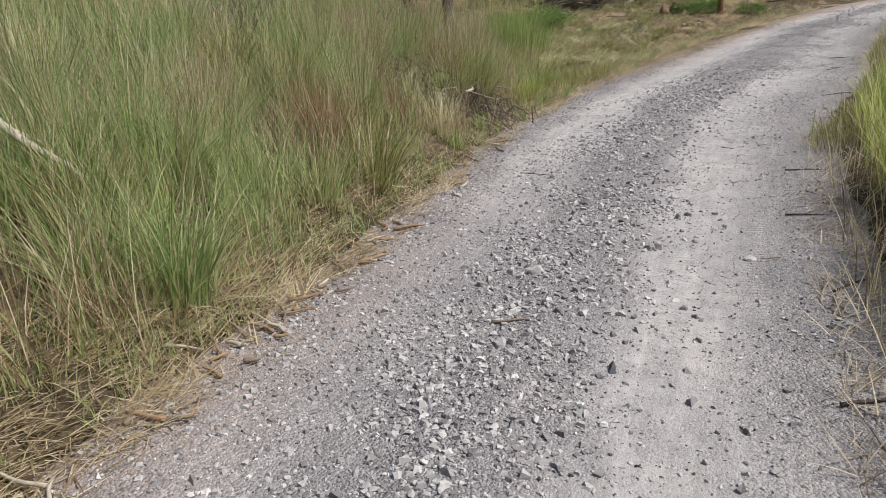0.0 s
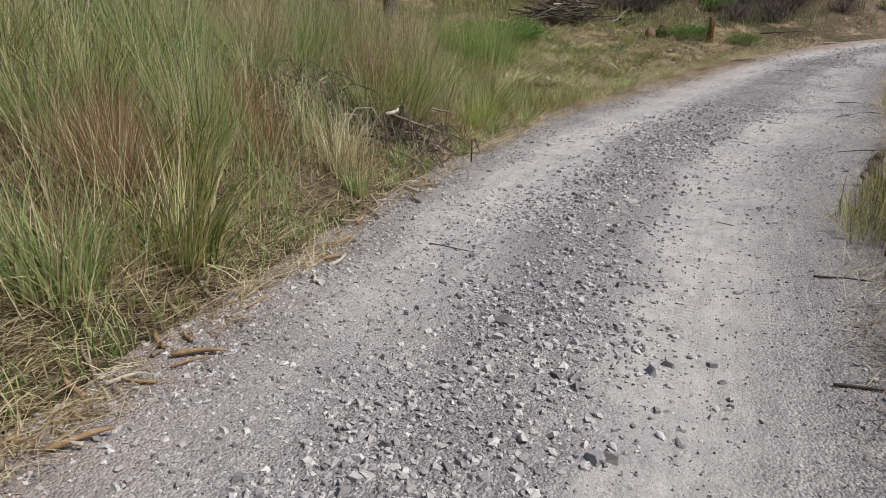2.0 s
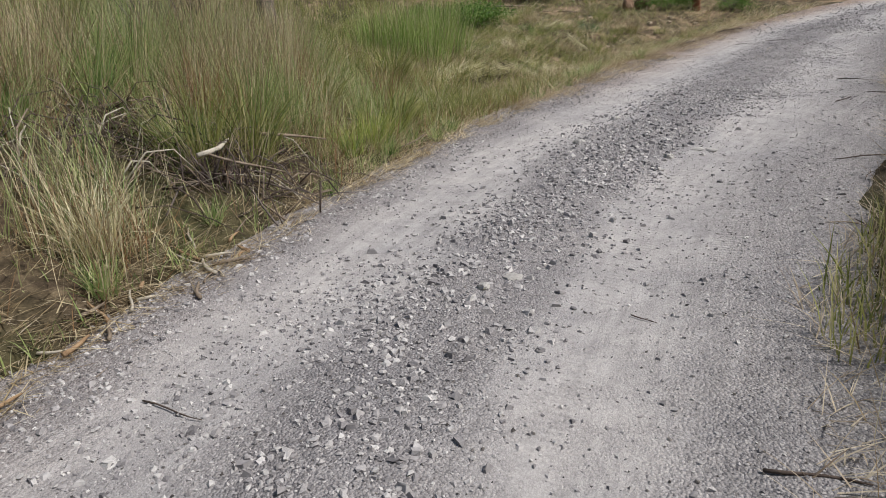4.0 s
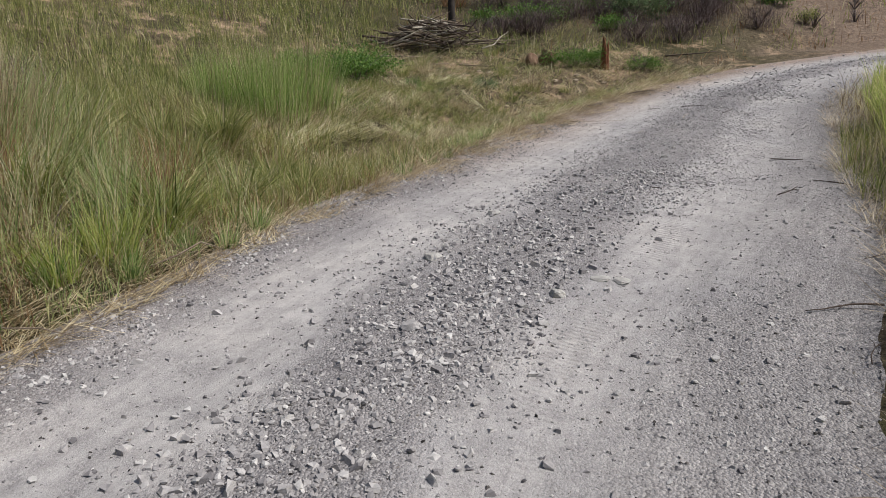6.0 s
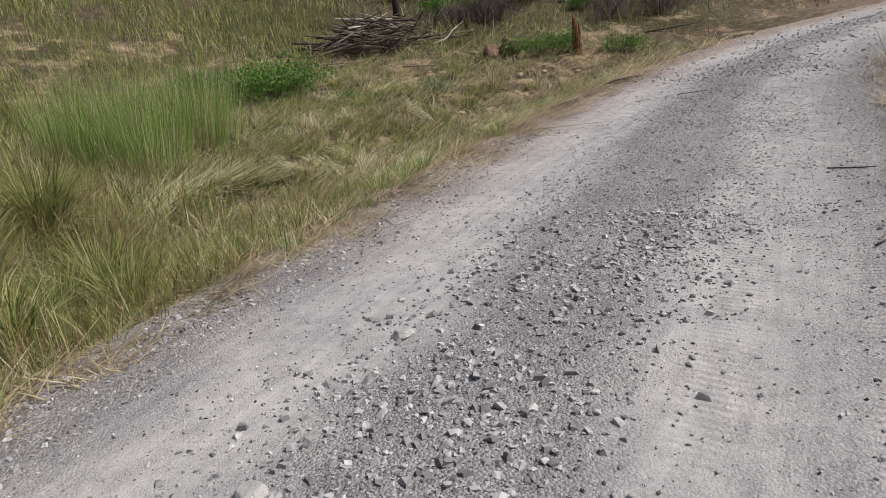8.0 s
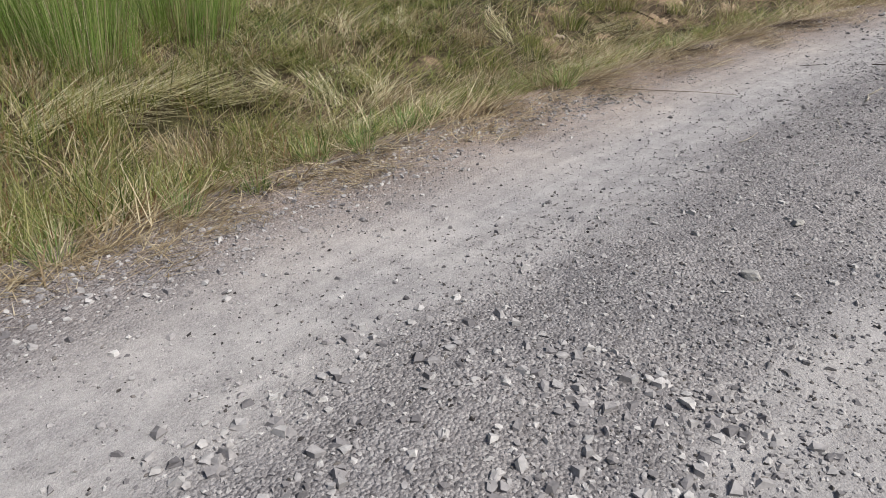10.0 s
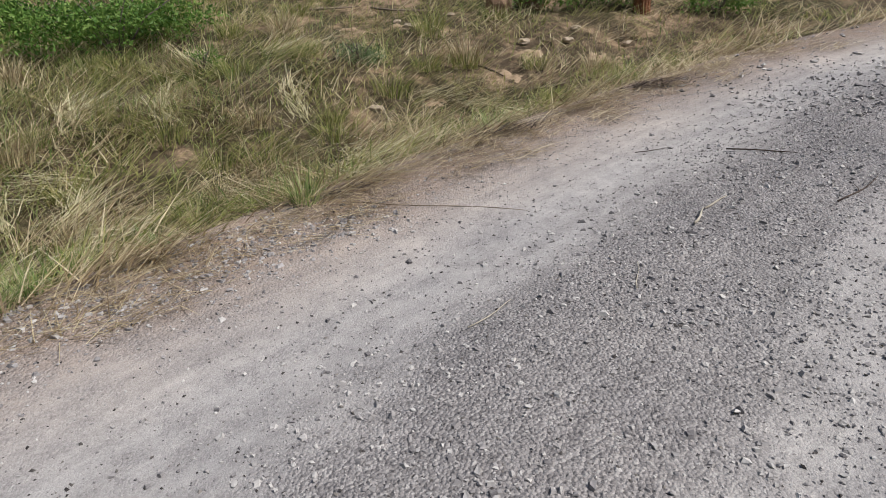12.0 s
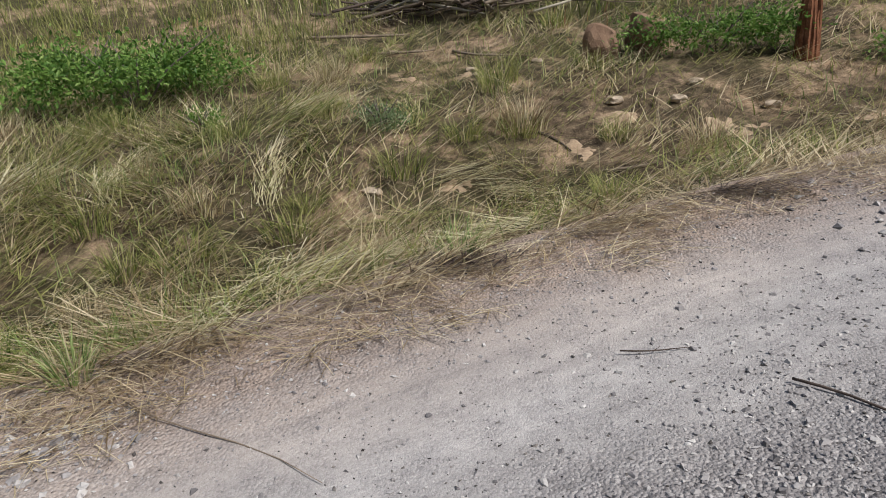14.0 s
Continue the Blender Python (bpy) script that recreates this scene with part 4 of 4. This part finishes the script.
def dead_shrub(x, y, wide, tall, count, label):
    """A bare twiggy shrub."""
    ob = thing("dead_shrub", x, y, label, "dead shrub", "dead shrubs")
    for i in range(6):
        a = random.uniform(0, 2 * math.pi)
        tip = (math.cos(a) * wide * 0.35, math.sin(a) * wide * 0.35, tall * random.uniform(0.6, 1))
        child("stem", mesh_of("stem", *tube([(0, 0, -0.05), (tip[0] * 0.4, tip[1] * 0.4, tip[2] * 0.5), tip], [0.02, 0.014, 0.004], 5), GREYBARK, True), ob)
    roots = np.stack([RNG.normal(0, wide * 0.22, count), RNG.normal(0, wide * 0.22, count), RNG.random(count) ** 1.3 * tall * 0.7], 1)
    v, f = blades(roots, RNG.uniform(0.15, 0.45, count) * tall, np.full(count, 0.007), RNG.uniform(0.1, 1.3, count), RNG.uniform(-0.6, 0.6, count), segs=2)
    child("crown", mesh_of("crown", v, f, PURPLE), ob, "fine bare purple-brown twigs")


for x, y, w, h in ((11.3, 25.6, 1.8, 1.5), (10.4, 24.7, 1.6, 0.8), (12.2, 26.6, 1.6, 1.3), (9.2, 24.6, 1.4, 0.7), (8.0, 26.6, 1.5, 0.8), (6.9, 25.6, 1.3, 0.7), (7.1, 27.2, 1.0, 1.2), (13.0, 25.6, 1.3, 0.7), (6.0, 25.9, 1.2, 0.6)):
    dead_shrub(x, y, w, h, 1500, "bare purple-brown twiggy shrub on the hillside")


for i in range(30):
    x, y = random.uniform(12, 27), random.uniform(25.6, 33)
    dead_shrub(x, y + max(0, (x - 14) * 0.12), random.uniform(0.4, 0.9), random.uniform(0.2, 0.5), 160, "small withered brown shrub on the bare slope")
for i in range(26):
    x = random.uniform(5.2, 12.5)
    dead_shrub(x, random.uniform(25.4, 28.5), random.uniform(0.8, 1.5), random.uniform(0.4, 0.8), 500, "dark tangled dead scrub at the hill's foot")
for x, y, w, h in ((5.9, 26.6, 1.6, 0.6), (8.6, 27.4, 1.8, 0.7), (9.0, 25.6, 1.2, 0.5), (12.6, 27.6, 1.3, 0.6), (-2.5, 27.5, 1.2, 0.5), (1.0, 28.5, 1.4, 0.5)):
    bush("hillside_bush", x, y, w, w * 0.6, h, 1100, 0.07, LEAF, "dark green scrub among dead twigs on the hillside")

for x, y, w, h in ((-1.0, 11.1, 0.9, 0.8), (-0.3, 12.5, 0.7, 0.8), (-2.6, 8.6, 1.2, 0.7), (0.0, 9.3, 0.7, 0.35)):
    dead_shrub(x, y, w, h, 500, "dark dead twigs tangled in the bank's grass")

# ---- trees ----
def burnt_tree(x, y, radius, tall, lean, mat, label, limbs=9, low=2.2):
    ob = thing("burnt_tree", x, y, label, "tree", "slender trees on the slope")
    n = 12
    pts = [(lean[0] * (i / n) + 0.03 * math.sin(i * 1.7 + x), lean[1] * (i / n) + 0.03 * math.cos(i * 2.1 + y), -0.15 + tall * i / n) for i in range(n + 1)]
    rad = [radius * (1.25 if i == 0 else 1 - 0.7 * i / n) for i in range(n + 1)]
    child("trunk", mesh_of("trunk", *tube(pts, rad, 12, 0.07), mat, True), ob)
    for i in range(limbs):
        h = random.uniform(low, tall * 0.95)
        f = (h + 0.15) / tall
        p = Vector((lean[0] * f, lean[1] * f, h))
        a, l = random.uniform(0, 2 * math.pi), random.uniform(0.4, 1.4) * (1.2 - 0.5 * f)
        q = p + Vector((math.cos(a) * l * 0.5, math.sin(a) * l * 0.5, l * 0.15))
        e = p + Vector((math.cos(a) * l, math.sin(a) * l, l * random.uniform(-0.1, 0.5)))
        child("limb", mesh_of("limb", *tube([p, q, e], [radius * 0.22, radius * 0.15, 0.006], 6), mat, True), ob)


burnt_tree(4.62, 25.9, 0.105, 8.0, (-0.45, 0.2), CHAR, "slender charred tree trunk behind a brush pile", 7)
burnt_tree(6.85, 27.5, 0.12, 8.5, (-0.2, 0), CHAR, "charred tree trunk on the hillside scrub", 10, 0.8)
burnt_tree(7.1, 30.2, 0.13, 8.0, (-0.1, 0), GREYBARK, "grey-barked trunk on the grassy hillside", 8, 0.8)
burnt_tree(11.75, 26.2, 0.17, 9.0, (-0.1, 0.1), GREYBARK, "grey-barked trunk with bare low limbs above dead shrubs", 16, 0.7)
burnt_tree(10.9, 27.6, 0.1, 8.0, (0.1, 0.1), GREYBARK, "thin grey trunk with drooping bare limbs", 12, 0.8)
burnt_tree(21.9, 28.1, 0.1, 8.0, (0, 0), CHAR, "thin dark trunk above the bend of the track", 6, 2.5)
burnt_tree(0.44, 31.8, 0.12, 8.0, (-0.2, 0), CHAR, "dark slender trunk high on the meadow slope", 6, 2.5)
burnt_tree(-0.92, 11.9, 0.14, 9.0, (0.1, 0.2), CHAR, "thick charred trunk rising from the grassy bank", 8, 2.8)
burnt_tree(-0.3, 12.4, 0.11, 8.0, (0.2, 0.1), GREYBARK, "grey-brown trunk rising from the grassy bank", 6, 2.8)


def stump(name, x, y, radius, tall, mat, label, jag=0.3):
    """A broken stump: a splintered shell of upright slabs on a core."""
    ob = thing(name, x, y, label, "stump")
    n = 11
    for i in range(n):
        a = 2 * math.pi * i / n
        h = tall * random.uniform(1 - jag, 1)
        c, s = math.cos(a), math.sin(a)
        r0, r1 = radius * 1.08, radius * random.uniform(0.78, 0.95)
        pts = [(c * r0, s * r0, -0.1), (c * r0 * 0.92, s * r0 * 0.92, h * 0.3), (c * r1 * 0.95, s * r1 * 0.95, h * 0.8), (c * r1 * 0.93 + random.gauss(0, 0.1) * radius, s * r1 * 0.93, h)]
        w = radius * random.uniform(0.26, 0.42)
        child("splinter", mesh_of("splinter", *tube(pts, [w * 1.15, w, w * 0.85, w * 0.3], 6, 0.22), mat, False), ob)
    child("core", mesh_of("core", *tube([(0, 0, -0.1), (0, 0, tall * 0.35), (0.01, 0, tall * 0.62)], [radius, radius * 0.85, radius * 0.5], 9, 0.12), mat), ob)


stump("red_stump", 7.85, 22.72, 0.075, 0.72, ROTTEN, "splintered rust-red rotten stump at the meadow's edge", 0.5)
stump("charred_stump", 17.3, 31.1, 0.34, 0.75, CHAR, "charred black broken stump on the hillside")
stump("charred_stump", 4.9, 31.2, 0.12, 0.4, CHAR, "small charred stump in the hillside grass")


# ---- rocks ----
def rock(name, x, y, size, mat, label, turn=0, sink=0.25, z=None, group="", tip=0.0):
    bm = bmesh.new()
    bmesh.ops.create_icosphere(bm, subdivisions=3, radius=0.5)
    off = Vector((x * 3.1, y * 1.7, 0))
    for v in bm.verts:
        d = v.co.normalized()
        v.co *= 1 + 0.34 * noise.noise(d * 1.4 + off) + 0.14 * noise.noise(d * 3.5 + off)
        for axis_dir, cut in ((Vector((0.3, 0.2, 0.93)).normalized(), 0.3), (Vector((0.9, -0.3, 0.2)).normalized(), 0.36), (Vector((-0.7, 0.6, 0.3)).normalized(), 0.34)):
            over = v.co.dot(axis_dir) - cut
            if over > 0:
                v.co -= axis_dir * over * 0.85
        v.co = Vector((v.co.x * size[0], v.co.y * size[1], v.co.z * size[2]))
    me = bpy.data.meshes.new(name)
    bm.to_mesh(me)
    bm.free()
    me.materials.append(mat)
    base = float(height(x, y)[0]) if z is None else z
    ob = new(name, me)
    ob.matrix_basis = pose(x, y, base + size[2] * (0.5 - sink), tip, 0, turn)
    return tagged(ob, label, "rock", group)


rock("red_rock", 6.1, 22.55, (0.4, 0.3, 0.5), ROCK, "reddish-brown boulder lying on the meadow", 20)
rock("red_rock", 6.5, 22.62, (0.46, 0.26, 0.5), ROCK, "reddish-brown angular boulder tilted against another", -30, 0.15, tip=14)


def on_track(x, y):
    k, v, w, _ = across(x, y)
    return float(road_height(k, v, w)[2][0])


for x, y, sx, sy, sz, mat, word in (
        (3.09, 11.19, 0.16, 0.11, 0.05, PALE, "pale flat stone lying on the track"), (3.67, 12.23, 0.14, 0.1, 0.045, PALE, "pale flat stone on the wheel track"),
        (4.08, 10.6, 0.1, 0.12, 0.03, PALE, "pale flat stone bedded in the track"), (4.2, 10.56, 0.12, 0.1, 0.03, PALE, "pale flat stone bedded in the track"),
        (3.76, 10.39, 0.1, 0.09, 0.06, PALE, "pale rounded stone on loose gravel"), (2.19, 7.88, 0.12, 0.09, 0.04, PALE, "pale flat stone on loose gravel"),
        (0.45, 3.98, 0.1, 0.09, 0.08, PEBBLE, "grey angular stone on loose gravel"), (1.24, 4.36, 0.08, 0.07, 0.05, PEBBLE, "grey rounded stone on the track"),
        (1.79, 4.09, 0.08, 0.06, 0.04, PEBBLE, "dark grey stone on the wheel track"), (0.98, 5.44, 0.1, 0.08, 0.07, PEBBLE, "dark grey stone on loose gravel"),
        (5.88, 14.11, 0.08, 0.07, 0.04, PALE, "pale rounded pebble on the track"), (6.2, 14.65, 0.08, 0.05, 0.035, PALE, "pale flat pebble on the track"),
        (2.9, 10.02, 0.11, 0.09, 0.06, PEBBLE, "grey angular stone on loose gravel"), (2.02, 7.75, 0.09, 0.07, 0.05, PALE, "pale angular stone on loose gravel")):
    rock("flat_stone" if sz < 0.055 else "loose_rock", x, y, (sx, sy, sz), mat, word, random.uniform(0, 180), 0.3, on_track(x, y), "stones on the track")
for x, y, s in ((3.5, 15.85, 0.26), (2.68, 15.21, 0.3), (3.2, 15.22, 0.24), (5.05, 22.0, 0.3), (4.85, 22.3, 0.22), (3.75, 22.75, 0.26), (3.05, 21.4, 0.24), (6.4, 21.6, 0.34), (6.9, 21.7, 0.3), (5.05, 19.8, 0.26), (7.0, 22.0, 0.3), (7.6, 21.9, 0.32), (5.5, 22.4, 0.2)):
    rock("sandstone_lump", x, y, (s * 0.55, s * 0.4, s * 0.26), SAND, "pale lump of sandy stone half buried in dry grass", random.uniform(0, 180), 0.3, None, "sandy lumps on the meadow")


# ---- sticks ----
def stick(name, x, y, x2, y2, radius, mat, label, category="stick", group="", bend=0.06, lift=0.0, lift2=0.0, forks=0, level=None):
    """A crooked stick from one place to another, lying on the ground or propped up by lift."""
    level = level or (lambda p, q: float(height(p, q, False)[0]))
    a = Vector((x, y, level(x, y) + radius * 0.6 + lift))
    b = Vector((x2, y2, level(x2, y2) + radius * 0.6 + lift2))
    ob = new(name)
    ob.location = a
    tagged(ob, label, category, group)
    d = b - a
    side = d.cross(Vector((0, 0, 1))).normalized()
    pts = [d * f + side * d.length * bend * math.sin(f * 5.0 + x * 7) for f in (0, 0.2, 0.4, 0.6, 0.8, 1.0)]
    pts = [p - pts[0] for p in pts]
    child("stem", mesh_of("stem", *tube(pts, [radius, radius * 0.95, radius * 0.85, radius * 0.8, radius * 0.65, radius * 0.4], 7, 0.1), mat, True), ob)
    for i in range(forks):
        p = pts[2 + i % 3]
        e = p + d * 0.2 + side * d.length * 0.13 * (1 if i % 2 else -1)
        child("fork", mesh_of("fork", *tube([p, (p + e) / 2 + side * 0.01, e], [radius * 0.6, radius * 0.45, radius * 0.2], 6, 0.1), mat, True), ob)
    return ob


T = "stick lying on the gravel track"
for x, y, x2, y2, r, mat, word, forks in (
        (0.16, 3.31, 0.36, 3.29, 0.014, DEADWOOD, "short brown " + T, 0), (1.5, 2.41, 1.78, 2.47, 0.014, DARKSTICK, "short dark " + T, 0),
        (0.54, 6.78, 0.86, 6.64, 0.007, DARKSTICK, "thin dark " + T, 0), (2.75, 7.42, 2.85, 7.32, 0.006, DARKSTICK, "thin dark forked " + T, 1),
        (7.2, 16.71, 7.29, 16.9, 0.011, PALEWOOD, "pale crooked " + T, 0), (7.29, 16.9, 7.43, 17.03, 0.009, PALEWOOD, "pale crooked " + T, 1),
        (5.5, 17.2, 6.42, 17.03, 0.005, DEADWOOD, "long thin brown " + T, 0), (7.1, 17.9, 7.32, 17.97, 0.005, DARKSTICK, "thin dark forked " + T, 1),
        (6.2, 15.86, 6.36, 16.08, 0.005, PALEWOOD, "thin pale " + T, 0),
        (7.62, 17.8, 7.95, 17.6, 0.008, DARKSTICK, "thin dark " + T, 0), (5.2, 12.75, 5.32, 12.7, 0.007, DARKSTICK, "short dark " + T, 0),
        (7.0, 13.9, 7.25, 13.7, 0.01, DARKSTICK, "dark forked " + T, 2), (6.2, 12.35, 6.5, 12.55, 0.009, DARKSTICK, "dark forked " + T, 2),
        (2.0, 3.5, 2.3, 3.65, 0.012, DARKSTICK, "dark " + T, 0), (2.35, 4.9, 2.6, 4.85, 0.012, DARKSTICK, "dark " + T, 1), (2.9, 6.2, 3.2, 6.1, 0.012, DARKSTICK, "dark " + T, 1),
        (6.85, 16.1, 6.88, 16.35, 0.004, PALEWOOD, "thin pale " + T, 0), (7.9, 16.9, 8.2, 17.2, 0.007, DARKSTICK, "thin dark " + T, 1)):
    stick("twig", x, y, x2, y2, r * 0.62, mat, word, "stick", "sticks on the track", 0.03, 0.006, 0.006, forks, on_track)
for x, y, x2, y2, r, mat, word in (
        (-3.3, 8.6, -2.8, 8.3, 0.022, PALEWOOD, "bleached dead branch on the grassy bank"), (-3.0, 8.9, -2.6, 8.2, 0.018, PALEWOOD, "bleached dead branch on the grassy bank"),
        (-2.75, 3.95, -2.1, 3.75, 0.032, PALEWOOD, "bleached grey branch leaning in tall grass"), (0.0, 9.12, 0.14, 9.62, 0.02, PALEWOOD, "bleached forked branch in dry grass"),
        (0.0, 9.2, 0.55, 9.35, 0.012, DEADWOOD, "thin dead branch in dry grass"), (0.15, 9.75, 0.75, 10.2, 0.016, DEADWOOD, "dead branch lying in dry grass"),
        (6.5, 20.6, 7.35, 20.6, 0.02, DEADWOOD, "dead branch lying in straw"), (4.9, 24.0, 6.3, 22.9, 0.03, DARKSTICK, "long dark branch lying beside the brush pile"),
        (3.2, 22.4, 4.2, 22.9, 0.03, DEADWOOD, "grey dead branch lying on bare soil"), (2.4, 22.8, 3.6, 23.5, 0.035, DEADWOOD, "grey dead branch lying on bare soil"),
        (4.4, 22.9, 5.4, 22.6, 0.025, DEADWOOD, "grey dead branch lying on bare soil"), (5.6, 21.0, 6.2, 20.8, 0.02, DARKSTICK, "dark dead stick in dry grass"),
        (-3.2, 19.5, -1.9, 20.2, 0.04, DEADWOOD, "grey fallen branch on the grassy slope"), (9.6, 23.5, 11.0, 23.9, 0.03, DARKSTICK, "dark fallen branch below dead shrubs")):
    up = 0.6 if y < 4 else (0.3 if y < 10 else 0.01)
    stick("fallen_branch", x, y, x2, y2, r * (1 if y < 10 else 0.62), mat, word, "branch", "fallen branches", 0.09, up, 0.25 if y < 4 else up, 1)

# bark strips and broken sticks strewn along the bank's foot
for i in range(90):
    k, d = random.uniform(2.4, 5.8), random.gauss(-0.1, 0.13)
    t = track(k)
    x, y = t[0] - t[2] * d, t[1] - t[3] * d
    a, l = random.uniform(0, math.pi), random.uniform(0.05, 0.24)
    stick("bark_strip", x, y, x + math.cos(a) * l, y + math.sin(a) * l, random.uniform(0.006, 0.015), random.choice((BARKCHIP, BARKCHIP, DEADWOOD, DEADWOOD, PALEWOOD)),
          "broken strip of brown bark in litter", "bark", "bark strips at the bank's foot", 0.05, 0.012, 0.02)
for i in range(26):
    t = track(random.uniform(2.2, 12.5))
    v = t[4] + random.gauss(0.1, 0.25)
    x, y = t[0] + t[2] * v, t[1] + t[3] * v
    a, l = random.uniform(0, math.pi), random.uniform(0.12, 0.45)
    stick("litter_stick", x, y, x + math.cos(a) * l, y + math.sin(a) * l, random.uniform(0.003, 0.007), random.choice((DARKSTICK, DEADWOOD)),
          "dark broken stick in verge litter", "stick", "sticks on the outer verge", 0.07, 0.004, 0.004, 1)

# ---- dead brush at the foot of the bank ----
def dead_brush(x, y, wide, deep, tall, count, label):
    """A tangle of dead branches and stalks lying on the slope."""
    ob = thing("dead_brush", x, y, label, "dead brush", "dead brush on the bank")
    base = ob.location.z
    for i in range(count):
        cx, cy = random.gauss(0, wide * 0.32), random.gauss(0, deep * 0.32)
        a, l, r = random.gauss(0.5, 0.8), random.uniform(0.2, 0.85), random.uniform(0.0028, 0.009)
        d = Vector((math.cos(a), math.sin(a), 0)) * l / 2
        up, bow = tall * random.random() ** 1.6, random.uniform(-0.1, 0.1)
        pts = []
        for f in (-1, -0.35, 0.3, 1):
            q = Vector((cx, cy, 0)) + d * f + Vector((-d.y, d.x, 0)) * bow * (1 - f * f) * 2
            q.z = float(height(x + q.x, y + q.y, False)[0]) - base + r + up * (1 - 0.75 * f * f) + random.uniform(0, 0.04)
            pts.append(q)
        child("branch", mesh_of("branch", *tube(pts, [r, r * 0.9, r * 0.75, r * 0.35], 5, 0.12), random.choice((DARKSTICK, DARKSTICK, GREYBARK, DEADWOOD, DEADWOOD, PALEWOOD)), True), ob)


dead_brush(-0.3, 9.45, 1.5, 0.9, 0.4, 170, "tangle of grey dead branches at the foot of the bank")
dead_brush(0.25, 9.95, 0.9, 0.5, 0.24, 50, "low tangle of dead twigs beside the gravel")
dead_brush(-1.1, 8.7, 1.0, 0.8, 0.35, 45, "dead branches tangled in the bank's grass")
dead_brush(-0.6, 11.5, 0.9, 0.7, 0.4, 35, "dark dead branches fallen round a charred trunk")
dead_brush(0.75, 11.5, 0.8, 0.5, 0.25, 25, "dry twigs tangled in yellow grass")
dead_brush(-0.85, 7.0, 0.8, 0.5, 0.25, 25, "dry twigs tangled in tall grass")

# ---- brush pile ----
pile = thing("brush_pile", 3.95, 24.45, "heap of dark and bleached dead branches below a tree", "brush pile")
for i in range(170):
    f = random.gauss(0, 0.45)
    h = 0.66 * math.exp(-(f / 0.75) ** 2) * random.random() ** 0.8
    c = Vector((f * 1.6, random.gauss(0, 0.32), h + 0.05))
    a, tilt, l = random.gauss(0.05, 0.95), random.gauss(0, 0.22), random.uniform(0.5, 1.7)
    d = Vector((math.cos(a) * math.cos(tilt), math.sin(a) * math.cos(tilt), math.sin(tilt))) * l / 2
    side = Vector((-d.y, d.x, 0)) * random.uniform(-0.12, 0.12)
    r = random.uniform(0.008, 0.026)
    pts = [c - d, c - d * 0.3 + side, c + d * 0.35 - side * 0.4, c + d]
    for p in pts:
        p.z = max(p.z, -0.02)
    child("branch", mesh_of("branch", *tube(pts, [r, r * 0.9, r * 0.7, r * 0.3], 6, 0.1), random.choice((DARKSTICK, DARKSTICK, DARKSTICK, DEADWOOD, DEADWOOD, PALEWOOD)), True), pile)

# ---- loose stones of the track, one by one ----
stone_meshes = [mesh_of("stone", v, f, PEBBLE) for v, f in SHARDS]
kk = np.concatenate([RNG.uniform(2.6, 8.5, 190), RNG.uniform(8.5, 11.5, 90)])
uu = np.clip(RNG.normal(0.5, 0.1, 280) + (RNG.random(280) < 0.25) * RNG.normal(0, 0.25, 280), 0.02, 0.98)
pp = place_on_road(kk, uu)
for i in range(280):
    s = random.uniform(0.032, 0.058) if kk[i] < 7.5 else random.uniform(0.018, 0.034)
    ob = child("stone", stone_meshes[i % len(stone_meshes)], road)
    ob.matrix_basis = pose(pp[i][0], pp[i][1], pp[i][2] + s * 0.14, random.uniform(-15, 15), random.uniform(-15, 15), random.uniform(0, 360)) @ Matrix.Scale(s, 4)
